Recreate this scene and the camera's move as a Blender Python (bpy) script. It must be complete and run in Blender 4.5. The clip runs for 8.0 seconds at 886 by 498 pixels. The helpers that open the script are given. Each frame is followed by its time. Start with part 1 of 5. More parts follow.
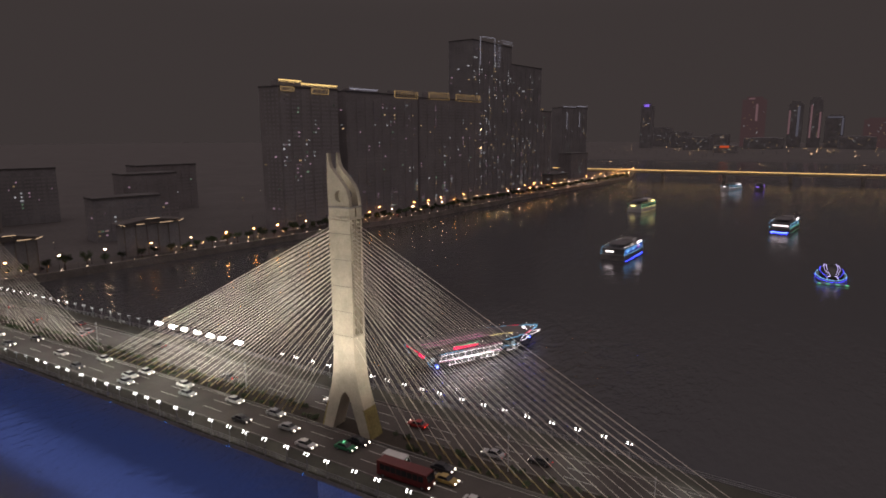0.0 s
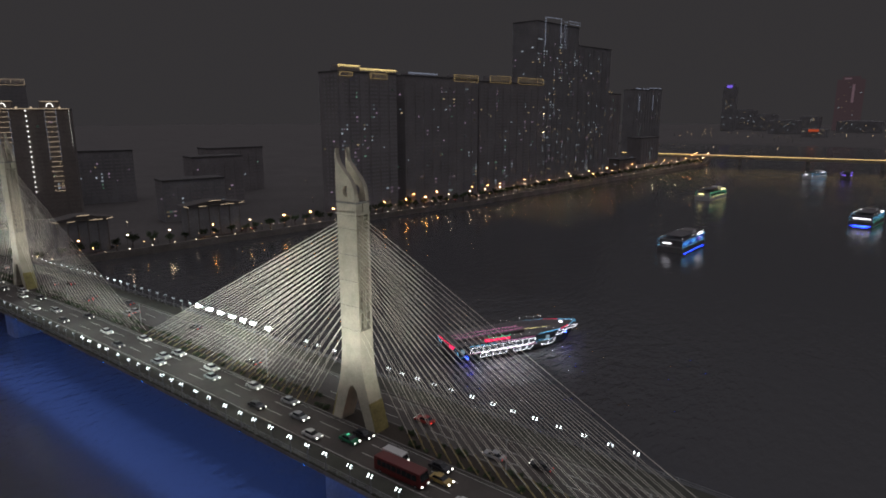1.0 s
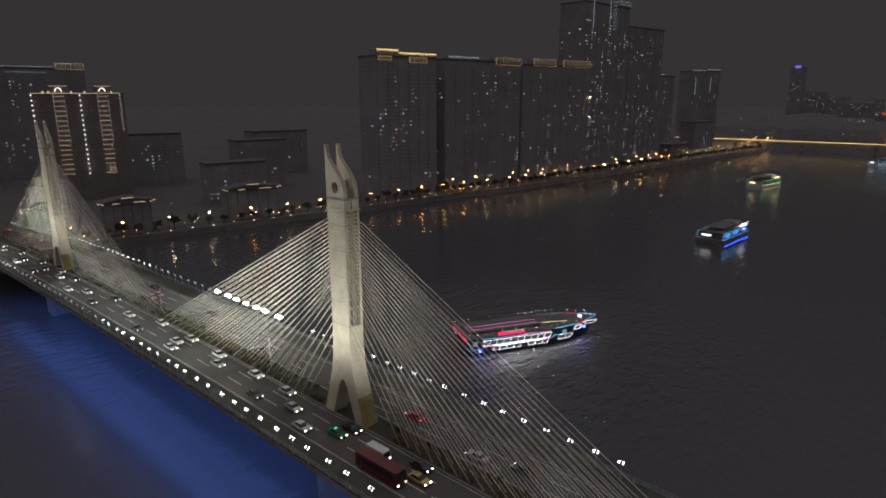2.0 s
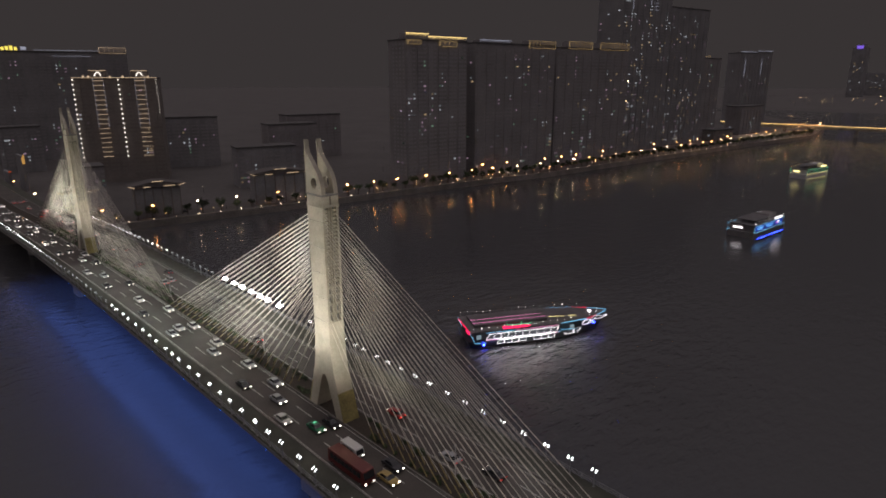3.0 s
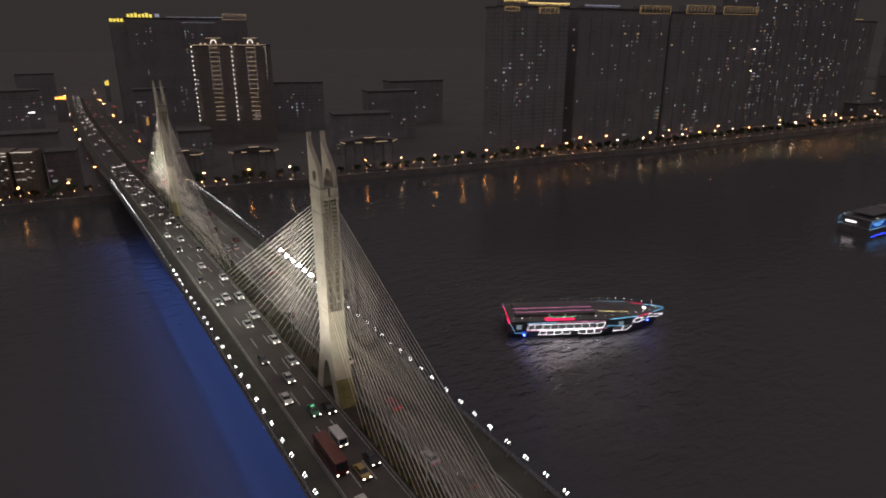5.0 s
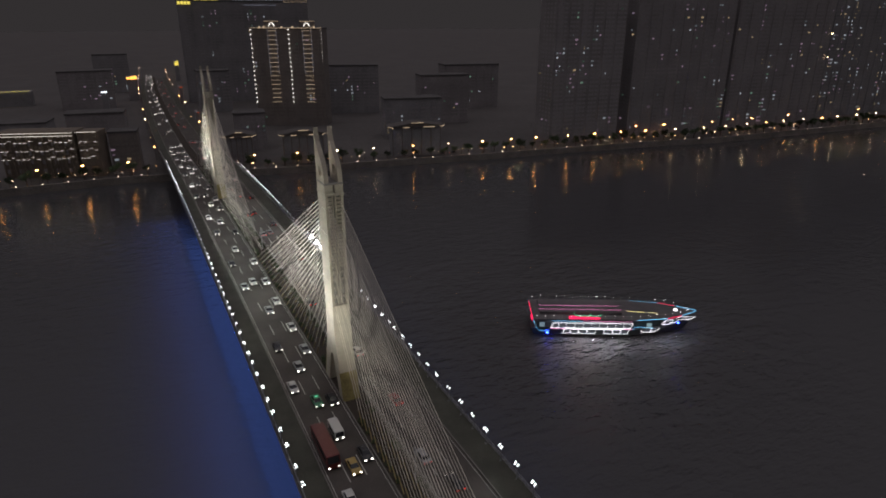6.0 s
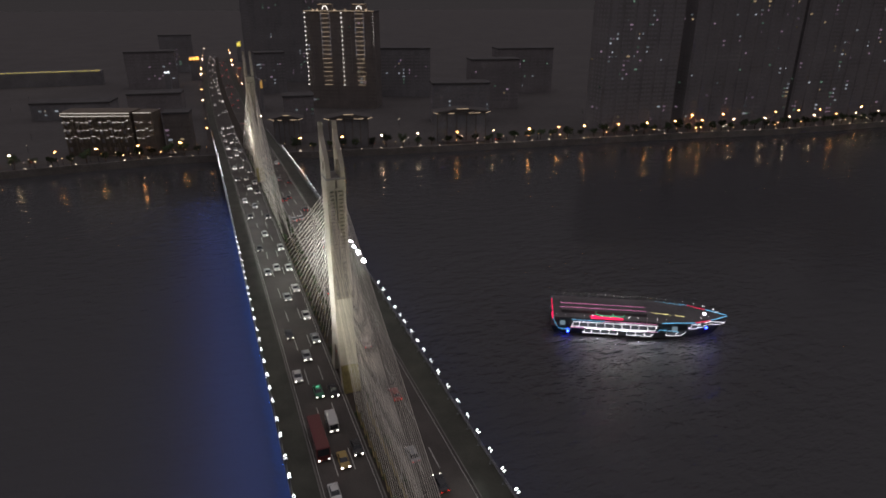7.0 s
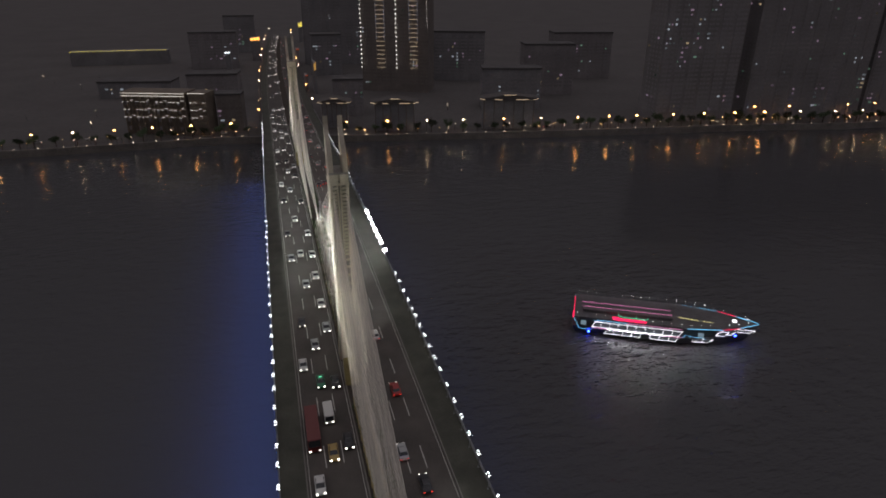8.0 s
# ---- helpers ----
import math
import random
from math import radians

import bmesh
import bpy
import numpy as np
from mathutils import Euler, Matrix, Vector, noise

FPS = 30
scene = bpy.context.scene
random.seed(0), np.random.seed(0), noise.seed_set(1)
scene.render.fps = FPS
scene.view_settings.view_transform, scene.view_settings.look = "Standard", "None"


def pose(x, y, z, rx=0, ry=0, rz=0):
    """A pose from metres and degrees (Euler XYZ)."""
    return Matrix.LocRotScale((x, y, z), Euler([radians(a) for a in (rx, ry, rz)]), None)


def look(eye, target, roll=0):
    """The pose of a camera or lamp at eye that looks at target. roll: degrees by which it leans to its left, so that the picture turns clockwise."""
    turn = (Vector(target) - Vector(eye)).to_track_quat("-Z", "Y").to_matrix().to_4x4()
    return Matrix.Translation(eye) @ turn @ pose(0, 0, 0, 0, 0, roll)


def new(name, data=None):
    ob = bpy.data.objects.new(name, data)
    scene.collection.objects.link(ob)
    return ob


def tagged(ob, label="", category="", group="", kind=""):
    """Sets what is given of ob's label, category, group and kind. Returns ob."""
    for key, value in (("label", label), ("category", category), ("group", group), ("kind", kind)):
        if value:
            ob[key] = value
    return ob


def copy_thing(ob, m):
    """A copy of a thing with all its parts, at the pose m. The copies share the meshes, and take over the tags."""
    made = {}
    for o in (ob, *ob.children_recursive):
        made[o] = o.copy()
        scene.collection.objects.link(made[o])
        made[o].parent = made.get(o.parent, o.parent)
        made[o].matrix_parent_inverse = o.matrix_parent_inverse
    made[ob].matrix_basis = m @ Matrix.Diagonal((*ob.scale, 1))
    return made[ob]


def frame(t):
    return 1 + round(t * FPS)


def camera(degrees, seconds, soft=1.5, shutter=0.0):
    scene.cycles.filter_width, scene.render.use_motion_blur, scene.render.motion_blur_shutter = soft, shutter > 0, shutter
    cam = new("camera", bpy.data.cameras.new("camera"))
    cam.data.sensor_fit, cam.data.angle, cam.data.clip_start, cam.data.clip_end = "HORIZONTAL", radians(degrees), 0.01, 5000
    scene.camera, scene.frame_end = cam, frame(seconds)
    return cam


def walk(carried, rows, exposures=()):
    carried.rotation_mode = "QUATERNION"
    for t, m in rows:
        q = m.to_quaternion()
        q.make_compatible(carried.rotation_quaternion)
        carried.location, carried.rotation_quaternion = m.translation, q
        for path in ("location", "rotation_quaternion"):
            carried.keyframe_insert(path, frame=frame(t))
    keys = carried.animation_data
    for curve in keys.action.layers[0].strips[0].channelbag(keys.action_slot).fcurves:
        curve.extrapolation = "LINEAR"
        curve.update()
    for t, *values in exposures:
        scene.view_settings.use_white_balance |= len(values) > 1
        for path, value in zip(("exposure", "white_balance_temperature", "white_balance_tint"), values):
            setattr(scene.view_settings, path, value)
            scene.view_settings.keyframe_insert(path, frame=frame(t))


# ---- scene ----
cam = camera(71.0, 8.0, soft=1.8)
# seconds, eye x y z, yaw, pitch, roll
ROWS = [
    (0.0, -94.83, -77.89, 61.09, -59.26, -10.65, -0.21),
    (0.5, -90.60, -82.47, 62.29, -55.89, -11.46, -0.17),
    (1.0, -86.18, -86.82, 63.62, -52.73, -12.27, -0.14),
    (1.5, -81.70, -90.98, 65.05, -50.05, -13.09, -0.11),
    (3.0, -66.50, -101.86, 68.82, -43.87, -15.54, -0.08),
    (3.5, -61.38, -104.94, 70.15, -41.46, -16.37, -0.07),
    (4.0, -56.13, -107.81, 71.58, -38.76, -17.21, -0.05),
    (4.5, -50.99, -110.43, 73.05, -35.80, -18.04, -0.03),
    (6.0, -34.96, -116.45, 77.34, -26.92, -20.52, 0.07),
    (6.5, -29.49, -117.80, 78.60, -24.17, -21.33, 0.10),
    (7.0, -23.88, -118.83, 79.85, -21.32, -22.14, 0.13),
    (7.5, -18.23, -119.53, 81.07, -18.46, -22.97, 0.17),
    (8.0, -12.47, -120.01, 82.35, -15.57, -23.79, 0.21),
]
walk(cam, [(t, pose(x, y, z, 90 + pitch, 0, yaw) @ pose(0, 0, 0, 0, 0, roll)) for t, x, y, z, yaw, pitch, roll in ROWS],
     [(0.0, 0.50, 7250, 18), (0.5, 0.45, 6500, 12), (1.0, 0.25, 6250, 6), (1.5, 0.25, 6300, 6), (3.0, 0.34, 6800, 12), (3.5, 0.24, 6400, 9), (4.0, 0.10, 6300, 8), (4.5, 0.16, 7050, 15), (6.0, 0.10, 6500, 9), (6.5, 0.08, 6500, 9), (7.0, 0.14, 6500, 10), (7.5, 0.28, 6550, 10), (8.0, 0.10, 6450, 9)])

# ---------------------------------------------------------------- light and sky
WATER = -18.0
LAND = -14.5


def deck_z(y):
    """Height of the road: a gentle crown that peaks in mid-span."""
    k = 0.7e-4 if y < 88 else 1.2e-4
    return 0.54 - k * (min(y, 330.0) - 88.0) ** 2 - max(0.0, y - 330.0) * 0.012


world = bpy.data.worlds.new("night_sky")
scene.world = world
world.use_nodes = True
wn, wl = world.node_tree.nodes, world.node_tree.links
coord = wn.new("ShaderNodeTexCoord")
split = wn.new("ShaderNodeSeparateXYZ")
ramp = wn.new("ShaderNodeValToRGB")
ramp.color_ramp.interpolation = "EASE"
ramp.color_ramp.elements[0].position, ramp.color_ramp.elements[0].color = 0.16, (0.0295, 0.0262, 0.0272, 1)
ramp.color_ramp.elements[1].position, ramp.color_ramp.elements[1].color = 1.0, (0.3500, 0.3180, 0.3400, 1)
wl.new(coord.outputs["Generated"], split.inputs[0])
wl.new(split.outputs["Z"], ramp.inputs[0])
wl.new(ramp.outputs[0], wn["Background"].inputs[0])
wn["Background"].inputs[1].default_value = 1.0

FLOOD_POWER = 10500.0
HAZE_SPILL = 2600.0
PYLONS = (0.0, 177.5)
AXIS = -0.85          # the plane of pylons and cables


def spot(place, target, power, colour, cone, blend=0.6, size=0.4):
    data = bpy.data.lights.new("floodlight_beam", "SPOT")
    data.energy, data.color, data.spot_size, data.spot_blend, data.shadow_soft_size = power, colour, radians(cone), blend, size
    ob = new("floodlight_beam", data)
    ob.matrix_world = look(place, target)
    return ob


for py in PYLONS:
    for side in (-1, 1):
        for dy, aim, height, cone in ((-47, -15, 27, 62), (-31, -7, 25, 62), (-11, 0, 38, 64), (9, 0, 38, 64), (33, 13, 27, 76), (49, 28, 23, 80), (69, 44, 20, 84)):
            spot((17.3 * side, py + dy, deck_z(py + dy) + 3.6), (AXIS, py + aim, height), FLOOD_POWER * (0.75 if py > 100 else 1.0) * (1.0 if abs(dy) < 15 else 0.16 if dy < -40 else 1.3 if dy < 0 else 3.6), (0.97, 0.97, 0.86), cone)
    for dy in (-9.5, 9.5):
        spot((AXIS, py + dy, 1.2), (AXIS, py + 0.28 * dy, 20), 220, (1.0, 0.88, 0.62), 70)

# extra beams at the same lamps: spill over the road, raised for lit haze
for side in (-1, 1):
    for y in [-64, -42, 24] + [40 + 11 * k for k in range(11)] + [204, 226, 250]:
        spot((17.3 * side, y, deck_z(y) + 3.6), (0.0, y, deck_z(y) + 6.0), HAZE_SPILL * (2.0 if 45 < y < 100 else 1.4 if 100 < y < 160 else 0.45 if y < 0 else 0.8), (0.92, 1.0, 0.95), 128, 1.0, 0.5)

# blue lamps under both edges of the deck, aimed out and down over the water
for side, out, down in ((-1, 10500.0, 21000.0), (1, 1500.0, 2200.0)):
    for power, wide, x, z, reach, spread in ((out, 5.5, 16.6, -3.6, 12.0, 84), (down, 16.5, 9.2, -4.0, 0.3, 150)):
        data = bpy.data.lights.new("blue_strip", "AREA")
        data.shape, data.size, data.size_y, data.spread = "RECTANGLE", wide, 305.0, radians(spread)
        data.energy, data.color = power, (0.13, 0.27, 1.0)
        ob = new("blue_strip", data)
        ob.matrix_world = look((x * side, 57.0, z), ((x + reach) * side, 57.0, WATER), 90)

# ---------------------------------------------------------------- materials


def material(name, colour, rough=0.6, metal=0.0, grain=0.0, scale=1.0, stain=0.0, stain_scale=0.1, bump=0.0, vary=0.0, spec=0.5):
    """A surface with fine grain, broad stains and relief; vary changes its value from object to object."""
    m = bpy.data.materials.new(name)
    m.use_nodes = True
    n, l = m.node_tree.nodes, m.node_tree.links
    b = n["Principled BSDF"]
    b.inputs["Roughness"].default_value, b.inputs["Metallic"].default_value = rough, metal
    b.inputs["Specular IOR Level"].default_value = spec
    b.inputs["Base Color"].default_value = (*colour, 1)
    tc = n.new("ShaderNodeTexCoord")
    last = None
    if grain or stain:
        fine, wide = n.new("ShaderNodeTexNoise"), n.new("ShaderNodeTexNoise")
        fine.inputs["Scale"].default_value, fine.inputs["Detail"].default_value = scale, 5
        wide.inputs["Scale"].default_value, wide.inputs["Detail"].default_value = stain_scale, 4
        for t in (fine, wide):
            l.new(tc.outputs["Object"], t.inputs["Vector"])
        value = None
        for t, amount in ((fine, grain), (wide, stain)):
            r = n.new("ShaderNodeMapRange")
            r.inputs["From Min"].default_value, r.inputs["From Max"].default_value = 0.3, 0.7
            r.inputs["To Min"].default_value, r.inputs["To Max"].default_value = 1 - amount, 1 + amount * 0.5
            l.new(t.outputs["Fac"], r.inputs["Value"])
            if value is None:
                value = r.outputs[0]
            else:
                mul = n.new("ShaderNodeMath")
                mul.operation = "MULTIPLY"
                l.new(value, mul.inputs[0])
                l.new(r.outputs[0], mul.inputs[1])
                value = mul.outputs[0]
        mix = n.new("ShaderNodeVectorMath")
        mix.operation = "SCALE"
        mix.inputs[0].default_value = colour
        l.new(value, mix.inputs["Scale"])
        last = mix.outputs[0]
        if bump:
            bp = n.new("ShaderNodeBump")
            bp.inputs["Strength"].default_value, bp.inputs["Distance"].default_value = bump, 0.05
            l.new(fine.outputs["Fac"], bp.inputs["Height"])
            l.new(bp.outputs[0], b.inputs["Normal"])
    if vary:
        info, r, mul = n.new("ShaderNodeObjectInfo"), n.new("ShaderNodeMapRange"), n.new("ShaderNodeVectorMath")
        r.inputs["To Min"].default_value, r.inputs["To Max"].default_value = 1 - vary, 1 + vary
        l.new(info.outputs["Random"], r.inputs["Value"])
        mul.operation = "SCALE"
        if last:
            l.new(last, mul.inputs[0])
        else:
            mul.inputs[0].default_value = colour
        l.new(r.outputs[0], mul.inputs["Scale"])
        last = mul.outputs[0]
    if last:
        l.new(last, b.inputs["Base Color"])
    return m


def glow(name, colour, strength, vary=0.0):
    m = bpy.data.materials.new(name)
    m.use_nodes = True
    n, l = m.node_tree.nodes, m.node_tree.links
    n.remove(n["Principled BSDF"])
    e = n.new("ShaderNodeEmission")
    e.inputs[0].default_value, e.inputs[1].default_value = (*colour, 1), strength
    if vary:
        info, r = n.new("ShaderNodeObjectInfo"), n.new("ShaderNodeMapRange")
        r.inputs["To Min"].default_value, r.inputs["To Max"].default_value = strength * (1 - vary), strength * (1 + vary)
        l.new(info.outputs["Random"], r.inputs["Value"])
        l.new(r.outputs[0], e.inputs[1])
    l.new(e.outputs[0], n["Material Output"].inputs[0])
    return m


def water_material():
    m = material("river_water", (0.062, 0.062, 0.066), rough=0.06, spec=0.5)
    n, l = m.node_tree.nodes, m.node_tree.links
    b = n["Principled BSDF"]
    b.inputs["IOR"].default_value = 1.33
    tc = n.new("ShaderNodeTexCoord")
    height = None
    for scale, stretch, weight in ((0.15, (0.9, 1.6, 1.0), 0.7), (0.36, (0.8, 1.6, 1.0), 0.5), (0.9, (0.8, 1.5, 1.0), 0.18)):
        mp, t, mul = n.new("ShaderNodeMapping"), n.new("ShaderNodeTexNoise"), n.new("ShaderNodeMath")
        mp.inputs["Scale"].default_value = stretch
        mp.inputs["Rotation"].default_value = (0, 0, 0.22)
        t.inputs["Scale"].default_value, t.inputs["Detail"].default_value = scale, 3
        l.new(tc.outputs["Object"], mp.inputs[0])
        l.new(mp.outputs[0], t.inputs["Vector"])
        mul.operation = "MULTIPLY"
        mul.inputs[1].default_value = weight
        l.new(t.outputs["Fac"], mul.inputs[0])
        if height is None:
            height = mul.outputs[0]
        else:
            add = n.new("ShaderNodeMath")
            l.new(height, add.inputs[0])
            l.new(mul.outputs[0], add.inputs[1])
            height = add.outputs[0]
    bp = n.new("ShaderNodeBump")
    bp.inputs["Strength"].default_value, bp.inputs["Distance"].default_value = 1.0, 0.34
    # choppier water in the wake of the large ship
    away, chop = n.new("ShaderNodeVectorMath"), n.new("ShaderNodeMapRange")
    away.operation = "DISTANCE"
    away.inputs[1].default_value = (76.0, 20.0, WATER)
    l.new(tc.outputs["Object"], away.inputs[0])
    chop.inputs["From Min"].default_value, chop.inputs["From Max"].default_value = 18.0, 90.0
    chop.inputs["To Min"].default_value, chop.inputs["To Max"].default_value = 2.0, 0.30
    l.new(away.outputs["Value"], chop.inputs["Value"])
    l.new(chop.outputs[0], bp.inputs["Distance"])
    l.new(height, bp.inputs["Height"])
    l.new(bp.outputs[0], b.inputs["Normal"])
    return m


CONCRETE = material("pale_concrete", (0.50, 0.46, 0.37), 0.75, grain=0.12, scale=3.0, stain=0.22, stain_scale=0.25, bump=0.25)
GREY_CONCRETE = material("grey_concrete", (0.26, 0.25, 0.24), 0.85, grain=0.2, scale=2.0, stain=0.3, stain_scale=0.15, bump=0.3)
YELLOW_BASE = material("mottled_yellow", (0.33, 0.28, 0.11), 0.7, grain=0.25, scale=2.5, stain=0.3, stain_scale=0.5)
ASPHALT = material("asphalt", (0.088, 0.078, 0.070), 0.8, grain=0.3, scale=6.0, stain=0.3, stain_scale=0.12, bump=0.3)
PATH = material("green_grey_path", (0.072, 0.074, 0.058), 0.85, grain=0.2, scale=4.0, stain=0.3, stain_scale=0.2, bump=0.2)
LINE_PAINT = material("road_paint", (0.62, 0.61, 0.57), 0.6, grain=0.3, scale=5.0, stain=0.2, stain_scale=0.6)
KERB = material("kerb_stone", (0.20, 0.19, 0.175), 0.8, grain=0.2, scale=3.0, stain=0.2, stain_scale=0.4)
STEEL = material("galvanised_steel", (0.36, 0.37, 0.38), 0.45, 0.7, grain=0.15, scale=8.0)
DARK_STEEL = material("dark_painted_steel", (0.05, 0.055, 0.06), 0.5, 0.3, grain=0.2, scale=6.0)
CABLE = material("white_cable_sheath", (0.74, 0.69, 0.60), 0.45, grain=0.1, scale=2.0, vary=0.3)
SLEEVE = material("ochre_cable_sleeve", (0.34, 0.27, 0.12), 0.5, grain=0.2, scale=3.0)
SOIL = material("planter_soil", (0.05, 0.04, 0.03), 0.95, grain=0.4, scale=5.0)
LEAF = material("dark_foliage", (0.055, 0.085, 0.035), 0.7, grain=0.4, scale=1.5, vary=0.35)
BARK = material("bark", (0.09, 0.065, 0.045), 0.9, grain=0.3, scale=6.0)
WATER_MAT = water_material()
GROUND = material("city_ground", (0.10, 0.092, 0.090), 0.9, grain=0.15, scale=0.3, stain=0.15, stain_scale=0.02)
QUAY = material("quay_stone", (0.20, 0.185, 0.165), 0.85, grain=0.25, scale=1.0, stain=0.3, stain_scale=0.1, bump=0.3)
FACADE_A = material("beige_tile_facade", (0.30, 0.28, 0.285), 0.8, grain=0.15, scale=0.8, stain=0.25, stain_scale=0.05, vary=0.07)
FACADE_B = material("grey_facade", (0.275, 0.27, 0.28), 0.7, grain=0.15, scale=0.8, stain=0.25, stain_scale=0.05, vary=0.08)
FACADE_C = material("pale_stone_facade", (0.22, 0.195, 0.18), 0.8, grain=0.15, scale=1.0, stain=0.2, stain_scale=0.1)
PANE = material("tinted_window_pane", (0.28, 0.267, 0.273), 0.5, spec=0.25, vary=0.1)
GLASS_DARK = material("dark_window_glass", (0.02, 0.022, 0.026), 0.12, spec=0.6)
DARK_PANE = material("dark_hotel_pane", (0.205, 0.185, 0.17), 0.4, spec=0.3, vary=0.1)
ROOF_FELT = material("dark_flat_roof", (0.105, 0.10, 0.10), 0.9, grain=0.2, scale=1.0, stain=0.25, stain_scale=0.1)
HOUSE_BROWN = material("brown_stone_front", (0.20, 0.165, 0.13), 0.85, grain=0.2, scale=1.5, stain=0.2, stain_scale=0.2)
ROOF_TILE = material("dark_roof_tile", (0.10, 0.09, 0.085), 0.8, grain=0.3, scale=2.0)
RUBBER = material("tyre_rubber", (0.02, 0.02, 0.02), 0.85, grain=0.2, scale=9.0)
HULL_DARK = material("dark_ship_paint", (0.045, 0.05, 0.06), 0.45, grain=0.15, scale=1.0, stain=0.2, stain_scale=0.3)
HULL_WHITE = material("white_ship_paint", (0.55, 0.55, 0.55), 0.45, grain=0.1, scale=1.0, stain=0.15, stain_scale=0.3)
HULL_GREY = material("grey_boat_paint", (0.16, 0.15, 0.15), 0.5, grain=0.15, scale=1.0, stain=0.25, stain_scale=0.3)
DECK_PAINT = material("dull_deck_paint", (0.12, 0.115, 0.12), 0.7, grain=0.2, scale=1.0, stain=0.25, stain_scale=0.2)
PAINTS = {k: material(k + "_car_paint", c, 0.3, 0.1, spec=0.6) for k, c in
          (("white", (0.62, 0.62, 0.60)), ("dark", (0.03, 0.03, 0.035)), ("silver", (0.35, 0.36, 0.37)), ("red", (0.32, 0.02, 0.02)),
           ("green", (0.03, 0.20, 0.10)), ("ochre", (0.42, 0.30, 0.10)), ("maroon", (0.13, 0.020, 0.02)))}

LENS = glow("floodlight_lens", (0.93, 0.98, 1.0), 7.0, 0.5)
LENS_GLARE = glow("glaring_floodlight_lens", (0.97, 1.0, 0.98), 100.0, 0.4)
LENS_DIM = glow("dim_floodlight_lens", (0.9, 0.97, 1.0), 1.6, 0.5)
HEADLIGHT = glow("headlight_glow", (1.0, 0.93, 0.84), 3.6, 0.7)
TAIL = glow("tail_light_glow", (1.0, 0.05, 0.03), 2.2, 0.6)
ROAD_AMBER = glow("road_sodium_lamp", (1.0, 0.40, 0.12), 42.0, 0.6)
AMBER = glow("sodium_lamp", (1.0, 0.45, 0.15), 22.0, 0.85)
WARM = glow("warm_lamp", (1.0, 0.68, 0.40), 16.0, 0.85)
COOL = glow("cool_lamp", (1.0, 0.70, 0.44), 28.0, 0.7)
WIN_WARM = glow("warm_window_light", (1.0, 0.74, 0.45), 0.17, 0.85)
WIN_WHITE = glow("white_window_light", (0.82, 0.90, 1.0), 0.21, 0.85)
WIN_GREEN = glow("greenish_window_light", (0.6, 1.0, 0.75), 0.09, 0.8)
WIN_MAUVE = glow("mauve_window_light", (0.9, 0.62, 0.85), 0.12, 0.8)
GOLD = glow("gold_led", (1.0, 0.68, 0.30), 0.34)
GOLD_BRIGHT = glow("bright_gold_led", (1.0, 0.72, 0.28), 1.3)
BRIDGE_GOLD = glow("bridge_gold_led", (1.0, 0.66, 0.26), 1.6)
FAR_LAMP = glow("far_city_lamp", (1.0, 0.66, 0.36), 4.0, 0.8)
TUBE_WARM = glow("warm_led_tube", (1.0, 0.74, 0.50), 0.5)
TUBE_WHITE = glow("white_led_tube", (1.0, 0.93, 0.85), 1.5)
LINE_LED = glow("cornice_led", (1.0, 0.90, 0.80), 0.8)
WALL_LED = glow("embankment_lamp_glow", (1.0, 0.80, 0.58), 5.0, 0.4)
FAR_VIOLET = glow("far_violet_led", (0.28, 0.16, 1.0), 0.6)
FAR_COOL = glow("far_cool_led", (0.70, 0.72, 0.95), 0.07)
TUBE_COOL = glow("cool_led_tube", (0.70, 0.74, 0.95), 0.32)
LED_WHITE = glow("ship_white_led", (0.97, 0.92, 1.0), 2.5)
LED_PALE = glow("pale_violet_led", (0.55, 0.50, 1.0), 1.6)
LED_CYAN = glow("ship_cyan_led", (0.20, 0.62, 1.0), 1.5)
GLINT_LIGHT = glow("ship_hidden_glint_light", (0.95, 0.93, 1.0), 260.0)
LED_RED = glow("ship_red_led", (1.0, 0.02, 0.10), 1.6)
LED_PINK = glow("ship_pink_led", (0.95, 0.30, 0.60), 1.3)
LED_GREEN = glow("ship_green_led", (0.20, 1.0, 0.55), 0.9)
LED_BLUE = glow("ship_blue_led", (0.012, 0.03, 1.0), 55.0)
UNDERGLOW = glow("blue_underglow", (0.015, 0.04, 1.0), 70.0)
PANEL_BLUE = glow("blue_side_panel", (0.02, 0.07, 0.55), 0.55)
LED_VIOLET = glow("ship_violet_led", (0.28, 0.16, 1.0), 1.7)
DOME_BLUE = glow("dome_blue_led", (0.06, 0.07, 1.0), 2.6)
LED_YELLOW = glow("ship_yellow_led", (1.0, 0.85, 0.35), 2.5)
SIDE_PATCH_GLOW = glow("lit_side_patch", (0.62, 0.85, 1.0), 0.22)
BULB = glow("ship_bulb", (1.0, 0.97, 0.95), 10.0)
CABIN = glow("dim_cabin_light", (0.72, 0.76, 0.90), 0.07)
BLUE_LAMP = glow("blue_edge_lamp", (0.05, 0.28, 1.0), 6.0)
RED_PANEL = glow("red_panel_light", (1.0, 0.16, 0.06), 0.28)
SIGN_YELLOW = glow("yellow_sign_light", (1.0, 0.80, 0.14), 0.9)
SIGN_WHITE = glow("white_sign_light", (0.85, 0.92, 1.0), 2.0)
AMBER_PANEL = glow("amber_panel_light", (1.0, 0.55, 0.16), 0.35)
SIGN_ORANGE = glow("orange_sign_light", (1.0, 0.42, 0.08), 2.4)
# pink floodlight on the far towers, put into the walls as their own glow
PINK_WALL_GLOW = glow("pink_glowing_facade", (0.55, 0.36, 0.40), 0.06)
